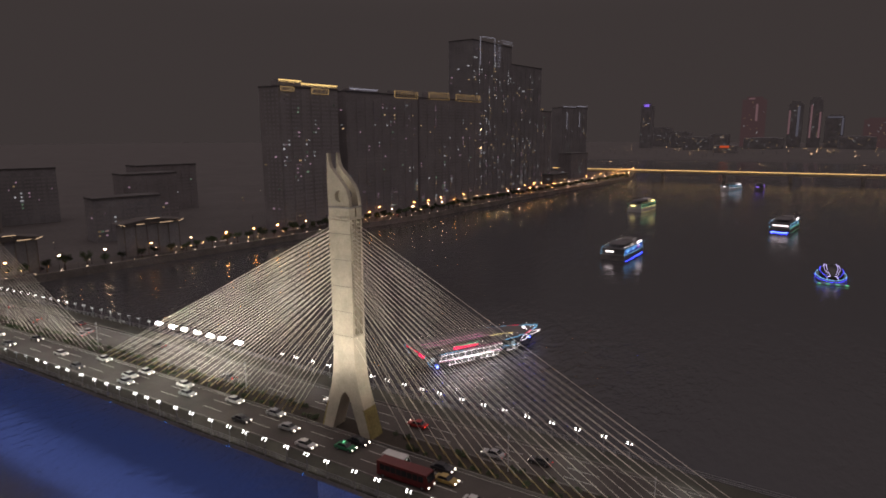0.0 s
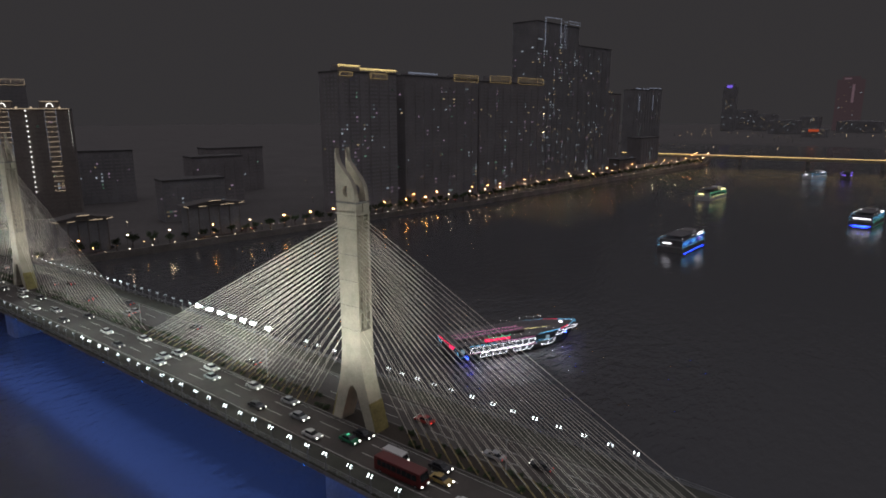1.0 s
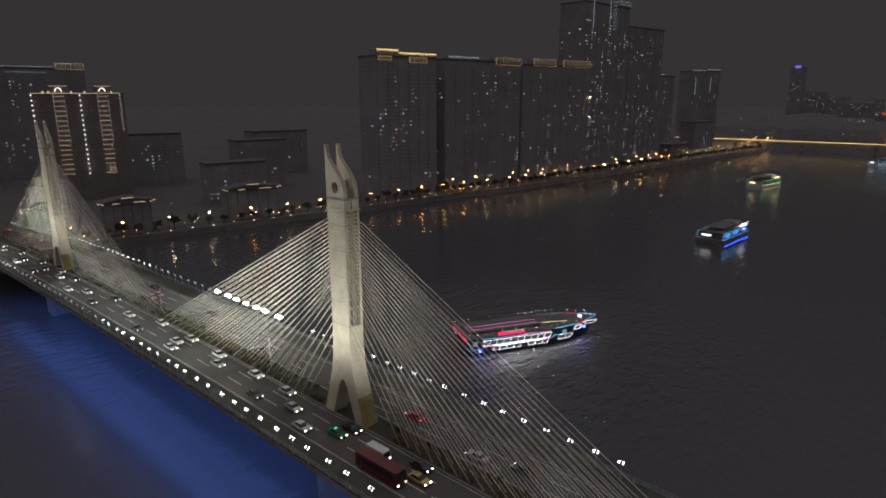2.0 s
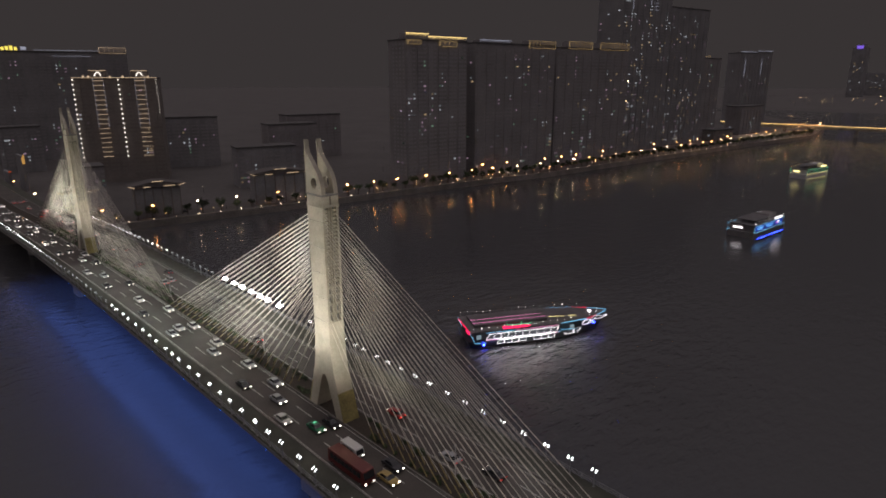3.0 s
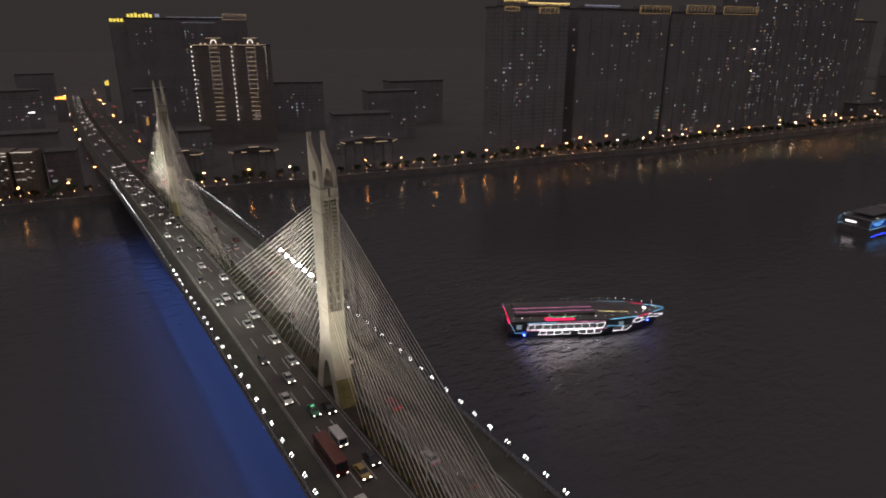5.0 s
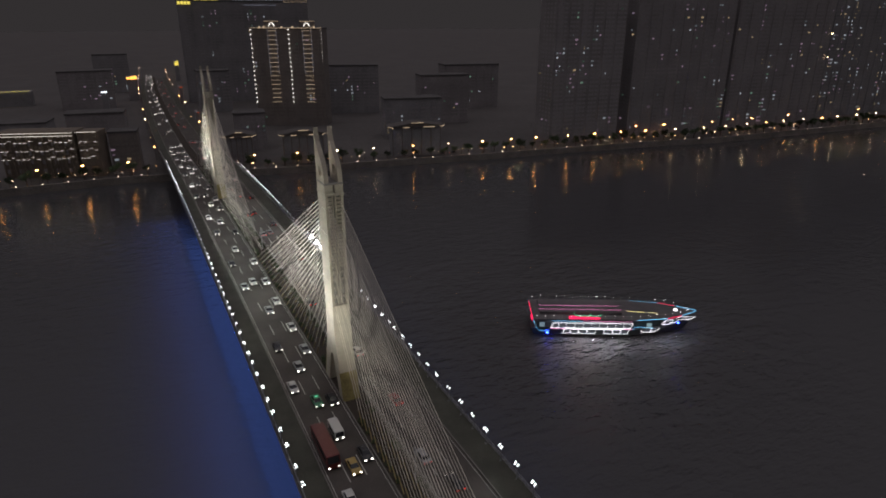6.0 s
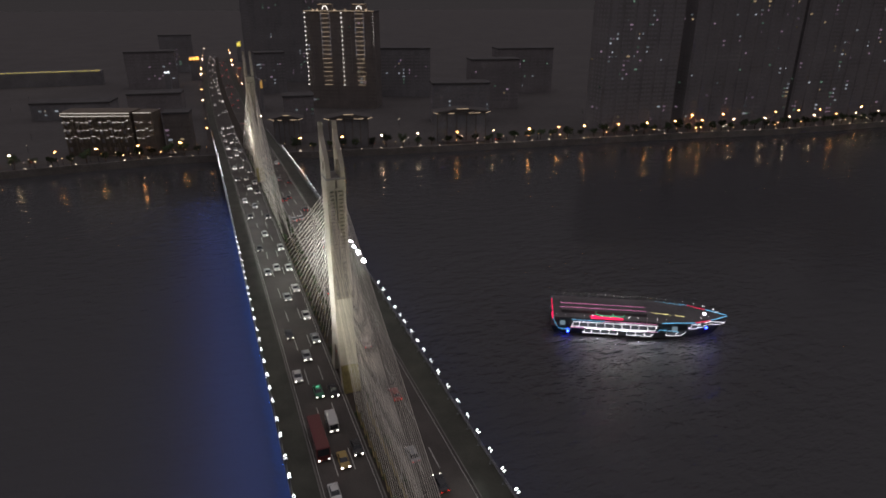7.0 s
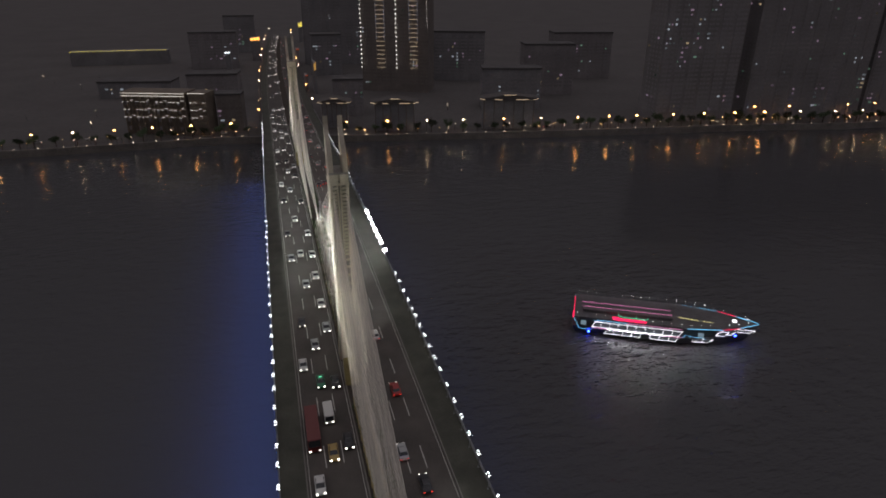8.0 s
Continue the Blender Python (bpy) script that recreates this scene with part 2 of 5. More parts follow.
PINK_STRIP = glow("pink_facade_strip", (1.0, 0.62, 0.72), 0.09)

# ---------------------------------------------------------------- small mesh helpers


def box(bm, x0, x1, y0, y1, z0, z1):
    v = [bm.verts.new((x, y, z)) for z in (z0, z1) for x, y in ((x0, y0), (x1, y0), (x1, y1), (x0, y1))]
    for f in ((3, 2, 1, 0), (4, 5, 6, 7), (0, 1, 5, 4), (1, 2, 6, 5), (2, 3, 7, 6), (3, 0, 4, 7)):
        bm.faces.new([v[i] for i in f])


def tube(bm, a, b, r0, r1=None, n=6, caps=True):
    a, b = Vector(a), Vector(b)
    r1 = r0 if r1 is None else r1
    d = (b - a).normalized()
    u = d.orthogonal().normalized()
    w = d.cross(u)
    rings = []
    for p, r in ((a, r0), (b, r1)):
        rings.append([bm.verts.new(p + r * (math.cos(2 * math.pi * i / n) * u + math.sin(2 * math.pi * i / n) * w)) for i in range(n)])
    for i in range(n):
        bm.faces.new((rings[0][i], rings[0][(i + 1) % n], rings[1][(i + 1) % n], rings[1][i]))
    if caps:
        bm.faces.new(rings[0][::-1])
        bm.faces.new(rings[1])


def prism(bm, outline, axis, lo, hi):
    """An outline of pairs drawn out along an axis (0, 1 or 2)."""
    def at(p, h):
        q = list(p)
        q.insert(axis, h)
        return q
    lower = [bm.verts.new(at(p, lo)) for p in outline]
    upper = [bm.verts.new(at(p, hi)) for p in outline]
    n = len(outline)
    bm.faces.new(lower[::-1])
    bm.faces.new(upper)
    for i in range(n):
        bm.faces.new((lower[i], lower[(i + 1) % n], upper[(i + 1) % n], upper[i]))


def ball(bm, c, r, squash=1.0, level=1):
    bmesh.ops.create_icosphere(bm, subdivisions=level, radius=r, matrix=Matrix.Translation(c) @ Matrix.Diagonal((1, 1, squash, 1)))


def bar(bm, a, b, w):
    """A square bar from a to b."""
    tube(bm, a, b, w * 0.7, n=4)


def mesh(name, bm, mat, bevel=0.0):
    if bevel:
        bmesh.ops.bevel(bm, geom=bm.edges[:], offset=bevel, segments=2, affect="EDGES", profile=0.6)
    bmesh.ops.recalc_face_normals(bm, faces=bm.faces[:])
    me = bpy.data.meshes.new(name)
    bm.to_mesh(me)
    bm.free()
    me.materials.append(mat)
    return me


def part(name, bm, mat, parent=None, label="", bevel=0.0, m=None):
    data = bm if isinstance(bm, bpy.types.Mesh) else mesh(name, bm, mat, bevel)
    ob = new(name, data)
    if parent:
        ob.parent = parent
    if m is not None:
        ob.matrix_basis = m
    return tagged(ob, label)


def thing(name, label, category, m=None, group="", kind=""):
    ob = new(name)
    ob.empty_display_size = 0.5
    if m is not None:
        ob.matrix_basis = m
    return tagged(ob, label, category, group, kind)


def solo(name, bm, mat, label, category, kind="", group="", bevel=0.0):
    return tagged(part(name, bm, mat, bevel=bevel), label, category, group, kind)


def B():
    return bmesh.new()

# ---------------------------------------------------------------- river, land and quay

bm = B()
for i in range(-10, 10):
    for j in range(-10, 10):
        x, y = i * 480.0, j * 480.0
        bm.faces.new([bm.verts.new(p) for p in ((x, y, WATER), (x + 480, y, WATER), (x + 480, y + 480, WATER), (x, y + 480, WATER))])
bmesh.ops.remove_doubles(bm, verts=bm.verts[:], dist=0.01)
solo("water", bm, WATER_MAT, "dark rippled river water reflecting city lights", "water", "structure")

SHORE = [(-1400, 340), (-300, 303), (-150, 294), (-42, 298), (65, 278), (180, 260), (318, 243), (384, 230), (552, 219), (707, 207), (950, 182), (1120, 215), (1400, 420), (1750, 900)]


def shore_y(x):
    for (x0, y0), (x1, y1) in zip(SHORE, SHORE[1:]):
        if x0 <= x <= x1:
            return y0 + (y1 - y0) * (x - x0) / (x1 - x0)
    return SHORE[-1][1]


bm = B()
for (x0, y0), (x1, y1) in zip(SHORE, SHORE[1:]):
    bm.faces.new([bm.verts.new(p) for p in ((x0, y0 + 1.2, LAND), (x1, y1 + 1.2, LAND), (x1, 4700, LAND), (x0, 4700, LAND))])
box(bm, 1750, 4700, 900, 4700, LAND - 6, LAND)
prism(bm, [(1690, WATER - 1), (1800, LAND), (4700, LAND), (4700, LAND - 6), (1800, LAND - 6)], 1, -3500, 895)
box(bm, -2600, -1400, 340, 4700, LAND - 6, LAND)
box(bm, -2600, 2000, -3500, -420, LAND - 6, LAND)
ground = solo("ground", bm, GROUND, "dark city ground of the river banks", "ground", "structure")

bm = B()
for (x0, y0), (x1, y1) in zip(SHORE, SHORE[1:]):
    v = [bm.verts.new(p) for p in ((x0, y0 - 0.5, WATER - 1), (x1, y1 - 0.5, WATER - 1), (x1, y1, LAND + 0.9), (x0, y0, LAND + 0.9),
                                   (x1, y1 + 1.2, LAND + 0.9), (x0, y0 + 1.2, LAND + 0.9), (x1, y1 + 1.2, LAND - 0.1), (x0, y0 + 1.2, LAND - 0.1))]
    for f in ((0, 1, 2, 3), (3, 2, 4, 5), (5, 4, 6, 7)):
        bm.faces.new([v[i] for i in f])
solo("embankment_wall", bm, QUAY, "stone embankment wall along the river", "wall", "structure")

bm = B()
for (x0, y0), (x1, y1) in zip(SHORE[1:12], SHORE[2:12]):
    bm.faces.new([bm.verts.new(p) for p in ((x0, y0 + 11, LAND + 0.02), (x1, y1 + 11, LAND + 0.02), (x1, y1 + 24, LAND + 0.02), (x0, y0 + 24, LAND + 0.02))])
solo("riverside_road", bm, ASPHALT, "asphalt road along the embankment", "road", "structure")

# ---------------------------------------------------------------- bridge deck

YS = [-330.0, -260.0, -200.0] + [-160.0 + 12 * i for i in range(42)] + [360.0, 400.0, 450.0, 520.0, 600.0, 700.0, 820.0, 960.0, 1160.0]


def bend(y):
    """The approach road swings a little to one side behind the far bank."""
    return 0.0 if y < 330 else 0.000035 * (y - 330) ** 2


def strip(bm, section, ys=YS):
    """A closed section of (x, height above the road) pairs drawn along the bridge."""
    rings = [[bm.verts.new((x + bend(y), y, deck_z(y) + h)) for x, h in section] for y in ys]
    n = len(section)
    for a, b in zip(rings, rings[1:]):
        for i in range(n):
            bm.faces.new((a[i], a[(i + 1) % n], b[(i + 1) % n], b[i]))
    bm.faces.new(rings[0][::-1])
    bm.faces.new(rings[-1])


bridge = thing("bridge_deck", "wide concrete bridge deck with six lanes over the river", "bridge", kind="structure")
bm = B()
strip(bm, [(-17.9, -0.15), (-17.9, -0.9), (-13.5, -1.4), (-9.0, -3.4), (9.4, -3.4), (13.9, -1.4), (18.3, -0.9), (18.3, -0.15)])
part("girder", bm, GREY_CONCRETE, bridge)
for x0, x1 in ((-12.9, -2.75), (2.75, 12.6)):
    bm = B()
    strip(bm, [(x0, -0.1), (x0, 0.0), (x1, 0.0), (x1, -0.1)])
    part("carriageway", bm, ASPHALT, bridge, "worn asphalt carriageway")
for x0, x1 in ((-17.8, -13.15), (12.85, 18.2)):
    bm = B()
    strip(bm, [(x0, -0.1), (x0, 0.16), (x1, 0.16), (x1, -0.1)])
    part("footway", bm, PATH, bridge, "greenish footway slab")
for x0, x1 in ((-13.15, -12.9), (12.6, 12.85), (-2.75, -2.5), (2.5, 2.75)):
    bm = B()
    strip(bm, [(x0, -0.1), (x0, 0.34), (x1, 0.34), (x1, -0.1)])
    part("kerb", bm, KERB, bridge)
bm = B()
strip(bm, [(-2.5, -0.1), (-2.5, 0.2), (2.5, 0.2), (2.5, -0.1)])
part("planter_bed", bm, SOIL, bridge, "soil bed of the median")
for x in (-12.5, -3.15, 3.15, 12.2):
    bm = B()
    strip(bm, [(x - 0.05, 0.0), (x - 0.05, 0.012), (x + 0.05, 0.012), (x + 0.05, 0.0)], [y for y in YS if -170 < y < 350])
    part("edge_line", bm, LINE_PAINT, bridge)
for x, y0 in ((-9.25, -14.6), (-5.95, -14.0), (5.4, -19.8), (8.6, -19.3)):
    for k in range(-6, 22):
        y = y0 + 15.0 * k
        bm = B()
        ends = [(y, deck_z(y)), (y + 6, deck_z(y + 6))]
        v = [bm.verts.new((x + sx * 0.08, yy, zz + 0.012)) for yy, zz in ends for sx in (-1, 1)]
        low = [bm.verts.new((x + sx * 0.08, yy, zz - 0.01)) for yy, zz in ends for sx in (-1, 1)]
        bm.faces.new((v[0], v[1], v[3], v[2]))
        for i, j in ((0, 1), (1, 3), (3, 2), (2, 0)):
            bm.faces.new((v[i], v[j], low[j], low[i]))
        part("lane_dash", bm, LINE_PAINT, bridge)

# piers under the pylons and the spans
for y, wide in ((0.25, 9.0), (177.75, 9.0), (-85.0, 5.0), (262.0, 5.0)):
    bm = B()
    prism(bm, [(-8, y - wide / 2 + 1), (-7, y - wide / 2), (7, y - wide / 2), (8, y - wide / 2 + 1), (8, y + wide / 2 - 1), (7, y + wide / 2), (-7, y + wide / 2), (-8, y + wide / 2 - 1)], 2, WATER - 2, deck_z(y) - 3.3)
    solo("bridge_pier", bm, GREY_CONCRETE, "grey concrete pier standing in the river", "pier", "structure", "bridge piers")

# railings along both edges
rail_post = B()
box(rail_post, -0.05, 0.05, -0.05, 0.05, 0.0, 1.15)
rail_post = mesh("post", rail_post, STEEL)
for x in (-17.65, 18.05):
    railing = thing("railing", "grey steel railing on the edge of the bridge", "railing", kind="structure", group="bridge railings")
    for h in (0.45, 0.8, 1.2):
        bm = B()
        strip(bm, [(x - 0.035, h), (x + 0.035, h), (x + 0.035, h + 0.07), (x - 0.035, h + 0.07)], [y for y in YS if -170 < y < 340])
        part("rail", bm, STEEL, railing)
    for k in range(140):
        y = -60.0 + 2.6 * k
        part("post", rail_post, STEEL, railing, m=pose(x, y, deck_z(y) + 0.16))

# ---------------------------------------------------------------- pylons and cables


# heights at which the stays meet the shaft: wide apart low down, close above
ANCHORS = [20.2, 22.2, 24.2, 26.1, 27.7] + [29.0 + 0.79 * k for k in range(19)]


def pylon(py):
    top = thing("pylon", "pale concrete bridge pylon with two pierced horns, floodlit", "pylon", pose(AXIS, py + 0.25, 0), "bridge pylons")
    x0, x1 = -1.85, 1.85
    bm = B()
    prism(bm, [(-6.5, -0.1), (-3.7, -0.1), (-1.25, 7.8), (-0.6, 8.8), (0.0, 9.2), (0.6, 8.8), (1.25, 7.8), (3.7, -0.1), (6.5, -0.1), (5.3, 4.2), (3.5, 10.2), (2.95, 13.5), (2.66, 17.0), (2.65, 21.0),
               (-2.65, 21.0), (-2.66, 17.0), (-2.95, 13.5), (-3.5, 10.2), (-5.3, 4.2)], 0, x0, x1)
    part("forked_leg", bm, CONCRETE, top, bevel=0.12)
    for s in (-1, 1):
        bm = B()
        y = [s * v for v in (6.53, 5.34, 4.78)]
        prism(bm, [(y[0], 0.0), (y[1], 4.2), (y[2], 6.1), (y[2] - s * 0.3, 6.1), (y[1] - s * 0.3, 4.2), (y[0] - s * 0.3, 0.0)], 0, x0 - 0.02, x1 + 0.02)
        part("yellow_base", bm, YELLOW_BASE, top, "mottled yellow panel on the foot")
    for lo, hi in ((x0, x0 + 0.55), (x1 - 0.55, x1)):
        z = 21.0
        for h in (5.0, 5.2, 5.3, 5.2, 2.75):
            bm = B()
            box(bm, lo, hi, -2.65, 2.65, z + 0.12, z + h)
            part("shaft_panel", bm, CONCRETE, top, bevel=0.05)
            z += h
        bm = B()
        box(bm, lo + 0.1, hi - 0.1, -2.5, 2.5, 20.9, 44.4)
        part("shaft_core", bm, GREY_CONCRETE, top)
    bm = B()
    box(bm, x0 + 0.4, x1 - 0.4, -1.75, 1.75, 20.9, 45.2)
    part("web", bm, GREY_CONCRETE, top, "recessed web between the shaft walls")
    bm = B()
    for a, b in ((x0, -0.16), (0.16, x1)):
        box(bm, a, b, -2.6, 2.6, 45.0, 46.8)
    box(bm, -0.16, 0.16, -1.6, 1.6, 45.0, 47.0)
    box(bm, x0 - 0.1, x1 + 0.1, -2.75, 2.75, 44.55, 45.0)
    part("cap", bm, CONCRETE, top)
    # horns: a curved fin with a round hole over each wall
    outline = [(2.65, 47.1), (2.65, 57.2), (2.38, 57.2), (2.2, 55.6), (1.75, 54.5), (1.1, 53.8), (0.2, 52.9), (-0.8, 51.9), (-1.55, 51.0), (-2.1, 50.0), (-2.45, 48.6), (-2.6, 47.1)]
    for lo, hi in ((x0, x0 + 0.9), (x1 - 0.9, x1)):
        bm = B()
        rim = [bm.verts.new((lo, y, z)) for y, z in outline]
        hole = [bm.verts.new((lo, -0.05 + 0.95 * math.cos(2 * math.pi * i / 20), 49.1 + 1.1 * math.sin(2 * math.pi * i / 20))) for i in range(20)]
        edges = [bm.edges.new((ring[i], ring[(i + 1) % len(ring)])) for ring in (rim, hole) for i in range(len(ring))]
        bmesh.ops.triangle_fill(bm, edges=edges, use_beauty=True)
        ext = bmesh.ops.extrude_face_region(bm, geom=bm.faces[:])
        bmesh.ops.translate(bm, verts=[v for v in ext["geom"] if isinstance(v, bmesh.types.BMVert)], vec=(hi - lo, 0, 0))
        part("horn", bm, CONCRETE, top, "curved fin pierced by a round hole")
    bm = B()
    box(bm, x0 - 0.06, x1 + 0.06, -2.72, 2.72, 46.75, 47.12)
    part("band", bm, GREY_CONCRETE, top)
    socket = B()
    box(socket, -0.36, 0.36, -0.42, 0.42, -0.22, 0.22)
    socket = mesh("cable_socket", socket, CONCRETE, 0.06)
    rib = B()
    box(rib, -0.11, 0.11, -0.4, 0.4, 21.2, 44.5)
    rib = mesh("rib", rib, CONCRETE)
    for s in (-1, 1):
        for x in (-0.3, 0.3):
            part("rib", rib, CONCRETE, top, m=pose(x, s * 2.05, 0))
        for z in ANCHORS:
            for x in (-0.88, 0.88):
                part("cable_socket", socket, CONCRETE, top, m=pose(x, s * 2.05, z + 0.5, s * 28))
    # stay cables, each with a painted sleeve at its foot
    stays = thing("stay_cables", "fans of white stay cables from pylon to median", "cables", pose(AXIS, py + 0.25, 0), "stay cable fans")
    for s in (-1, 1):
        for i, za in enumerate(ANCHORS):
            ya, yb = s * 2.2, s * (16.0 + 71.0 * (i / (len(ANCHORS) - 1)) ** 1.03)
            zb = deck_z(py + yb) + 0.3
            for x in (-1.28, 1.28):
                a, b = Vector((x, ya, za)), Vector((x * 0.88, yb, zb))
                bm = B()
                tube(bm, a, b, 0.046, n=6, caps=False)
                part("stay_cable", bm, CABLE, stays)
                if py > 100:
                    continue
                bm = B()
                tube(bm, b + (a - b).normalized() * 3.0, b - (a - b).normalized() * 0.1, 0.095, 0.13, n=6)
                part("cable_sleeve", bm, SLEEVE, stays, "dull ochre protective sleeve")


for py in PYLONS:
    pylon(py)

# ---------------------------------------------------------------- floodlights on the deck edges


def floodlight(bright, glare=False):
    top = thing("floodlight", "twin-headed white floodlight on a short steel post", "floodlight", group="edge floodlights")
    bm = B()
    tube(bm, (0, 0, 0), (0, 0, 2.9), 0.07, 0.05, 8)
    box(bm, -0.16, 0.16, -0.16, 0.16, 0.0, 0.05)
    part("post", bm, STEEL, top)
    bm = B()
    box(bm, -0.05, 0.05, -0.75, 0.75, 2.86, 2.96)
    part("crossbar", bm, STEEL, top)
    # glaring heads are built oversized, putting lens glare into their shape
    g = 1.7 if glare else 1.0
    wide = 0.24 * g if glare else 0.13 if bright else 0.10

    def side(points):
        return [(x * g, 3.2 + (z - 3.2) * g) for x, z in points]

    for s in (-1, 1):
        y = s * 0.41 * g
        bm = B()
        # a tilted housing, open towards the road and glowing on both its faces
        prism(bm, side([(-0.24, 2.98), (0.16, 2.98), (0.23, 3.34), (-0.17, 3.42)]), 1, y - 0.25 * g, y + 0.25 * g)
        head = part("head", bm, DARK_STEEL, top)
        bm = B()
        prism(bm, side([(0.21, 3.10), (0.235, 3.10), (0.268, 3.27), (0.24, 3.28)]), 1, y - wide, y + wide)
        prism(bm, side([(-0.25, 3.12), (-0.27, 3.12), (-0.235, 3.28), (-0.21, 3.28)]), 1, y - wide, y + wide)
        prism(bm, side([(-0.08, 3.42), (0.12, 3.42), (0.12, 3.45), (-0.08, 3.45)]), 1, y - wide, y + wide)
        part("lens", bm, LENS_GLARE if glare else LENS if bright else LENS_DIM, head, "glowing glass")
    return top


LEFT_Y = [89.5, 85.3, 79.6, 75.3, 69.3, 63.9, 59.0, 54.4, 48.2, 44.1, 39.9, 34.1, 29.0, 23.0, 17.7, 13.1, 7.8, 2.1, -2.9, -7.7, -14.0, -19.0, -25.4, -30.2, -35.6, -41.0, -46.2, -52.0]
RIGHT_Y = [90.1, 83.6, 78.1, 72.3, 66.7, 61.8, 54.9, 38.4, 33.6, 27.6, 22.3, 17.6, 13.8, 8.7, 4.4, -0.4, -5.3, -10.0, -15.7, -21.1, -26.2, -31.3, -36.7, -42.1, -47.4, -52.4]
lamps = {}
for x, near, far_lo, far_hi in ((-17.75, LEFT_Y, 174.0, 272.0), (17.65, RIGHT_Y, 140.0, 240.0)):
    ys = [(y, True) for y in near] + [(95.0 + 5.1 * k, far_lo <= 95.0 + 5.1 * k) for k in range(int((far_hi - 95.0) / 5.1) + 1)]
    for y, bright in ys:
        m = pose(x, y, deck_z(y) + 0.16, 0, 0, 0 if x < 0 else 180)
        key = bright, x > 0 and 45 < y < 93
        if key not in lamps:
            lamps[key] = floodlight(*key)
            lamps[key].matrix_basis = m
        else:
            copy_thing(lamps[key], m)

# blue lamps under the edges
bm = B()
box(bm, -0.16, 0.16, -0.3, 0.3, -0.14, 0.0)
housing = mesh("edge_lamp", bm, DARK_STEEL)
bm = B()
box(bm, -0.13, 0.13, -0.26, 0.26, -0.2, -0.14)
blue_lens = mesh("lens", bm, BLUE_LAMP)
for x in (-17.95, 18.35):
    for k in range(10):
        y = -42.0 + 20.0 * k
        lamp = part("edge_lamp", housing, DARK_STEEL, m=pose(x, y, deck_z(y) - 0.55))
        tagged(lamp, "small blue lamp fixed under the deck edge", "lamp", "blue edge lamps")
        part("lens", blue_lens, BLUE_LAMP, lamp, "blue glowing glass")

# ---------------------------------------------------------------- median planting and posts

rng = random.Random(7)


def leaf_clump(bm, c, r, count, size):
    for _ in range(count):
        d = Vector((rng.gauss(0, 1), rng.gauss(0, 1), rng.gauss(0, 0.8))).normalized() * (r * rng.uniform(0.45, 1.0))
        u = Vector((rng.gauss(0, 1), rng.gauss(0, 1), rng.gauss(0, 1))).normalized()
        w = u.orthogonal().normalized()
        s = size * rng.uniform(0.6, 1.3)
        p = Vector(c) + d
        bm.faces.new([bm.verts.new(p + s * (a * u + b * w)) for a, b in ((-1, 0), (0, -0.55), (1, 0), (0, 0.55))])


shrubs = []
for k in range(3):
    bm = B()
    for _ in range(4):
        leaf_clump(bm, (rng.uniform(-0.4, 0.4), rng.uniform(-0.5, 0.5), rng.uniform(0.35, 0.7)), 0.5, 40, 0.16)
    shrubs.append(mesh("shrub", bm, LEAF))
for k in range(190):
    y = -95.0 + 1.75 * k + rng.uniform(-0.4, 0.4)
    if min(abs(y - p - 0.25) for p in PYLONS) < 8.5:
        continue
    ob = new("shrub", shrubs[k % 3])
    side = rng.choice((-1.75, 1.75, 1.6, -1.6))
    ob.matrix_basis = pose(side, y, deck_z(y) + 0.2, 0, 0, rng.uniform(0, 360)) @ Matrix.Scale(rng.uniform(0.7, 1.25), 4)
    tagged(ob, "low dark green shrub in the median bed", "shrub", "median shrubs")

for y in (-34.5, -60.5, 34.0, 95.0, 146.0):
    top = thing("signal_post", "slim pale steel post in the median", "post", pose(1.2, y, deck_z(y) + 0.2), "median posts")
    bm = B()
    tube(bm, (0, 0, 0), (0, 0, 7.2), 0.09, 0.06, 8)
    part("pole", bm, HULL_WHITE, top)
    bm = B()
    box(bm, -0.2, 0.2, -0.15, 0.15, 6.6, 7.1)
    part("camera_box", bm, STEEL, top)

# ---------------------------------------------------------------- vehicles


def wheel_mesh(r, w):
    bm = B()
    tube(bm, (-w / 2, 0, 0), (w / 2, 0, 0), r, n=14)
    return mesh("wheel", bm, RUBBER)


def hub_mesh(r, w):
    bm = B()
    tube(bm, (-w / 2 - 0.01, 0, 0), (w / 2 + 0.01, 0, 0), r * 0.6, n=10)
    return mesh("hub", bm, STEEL)


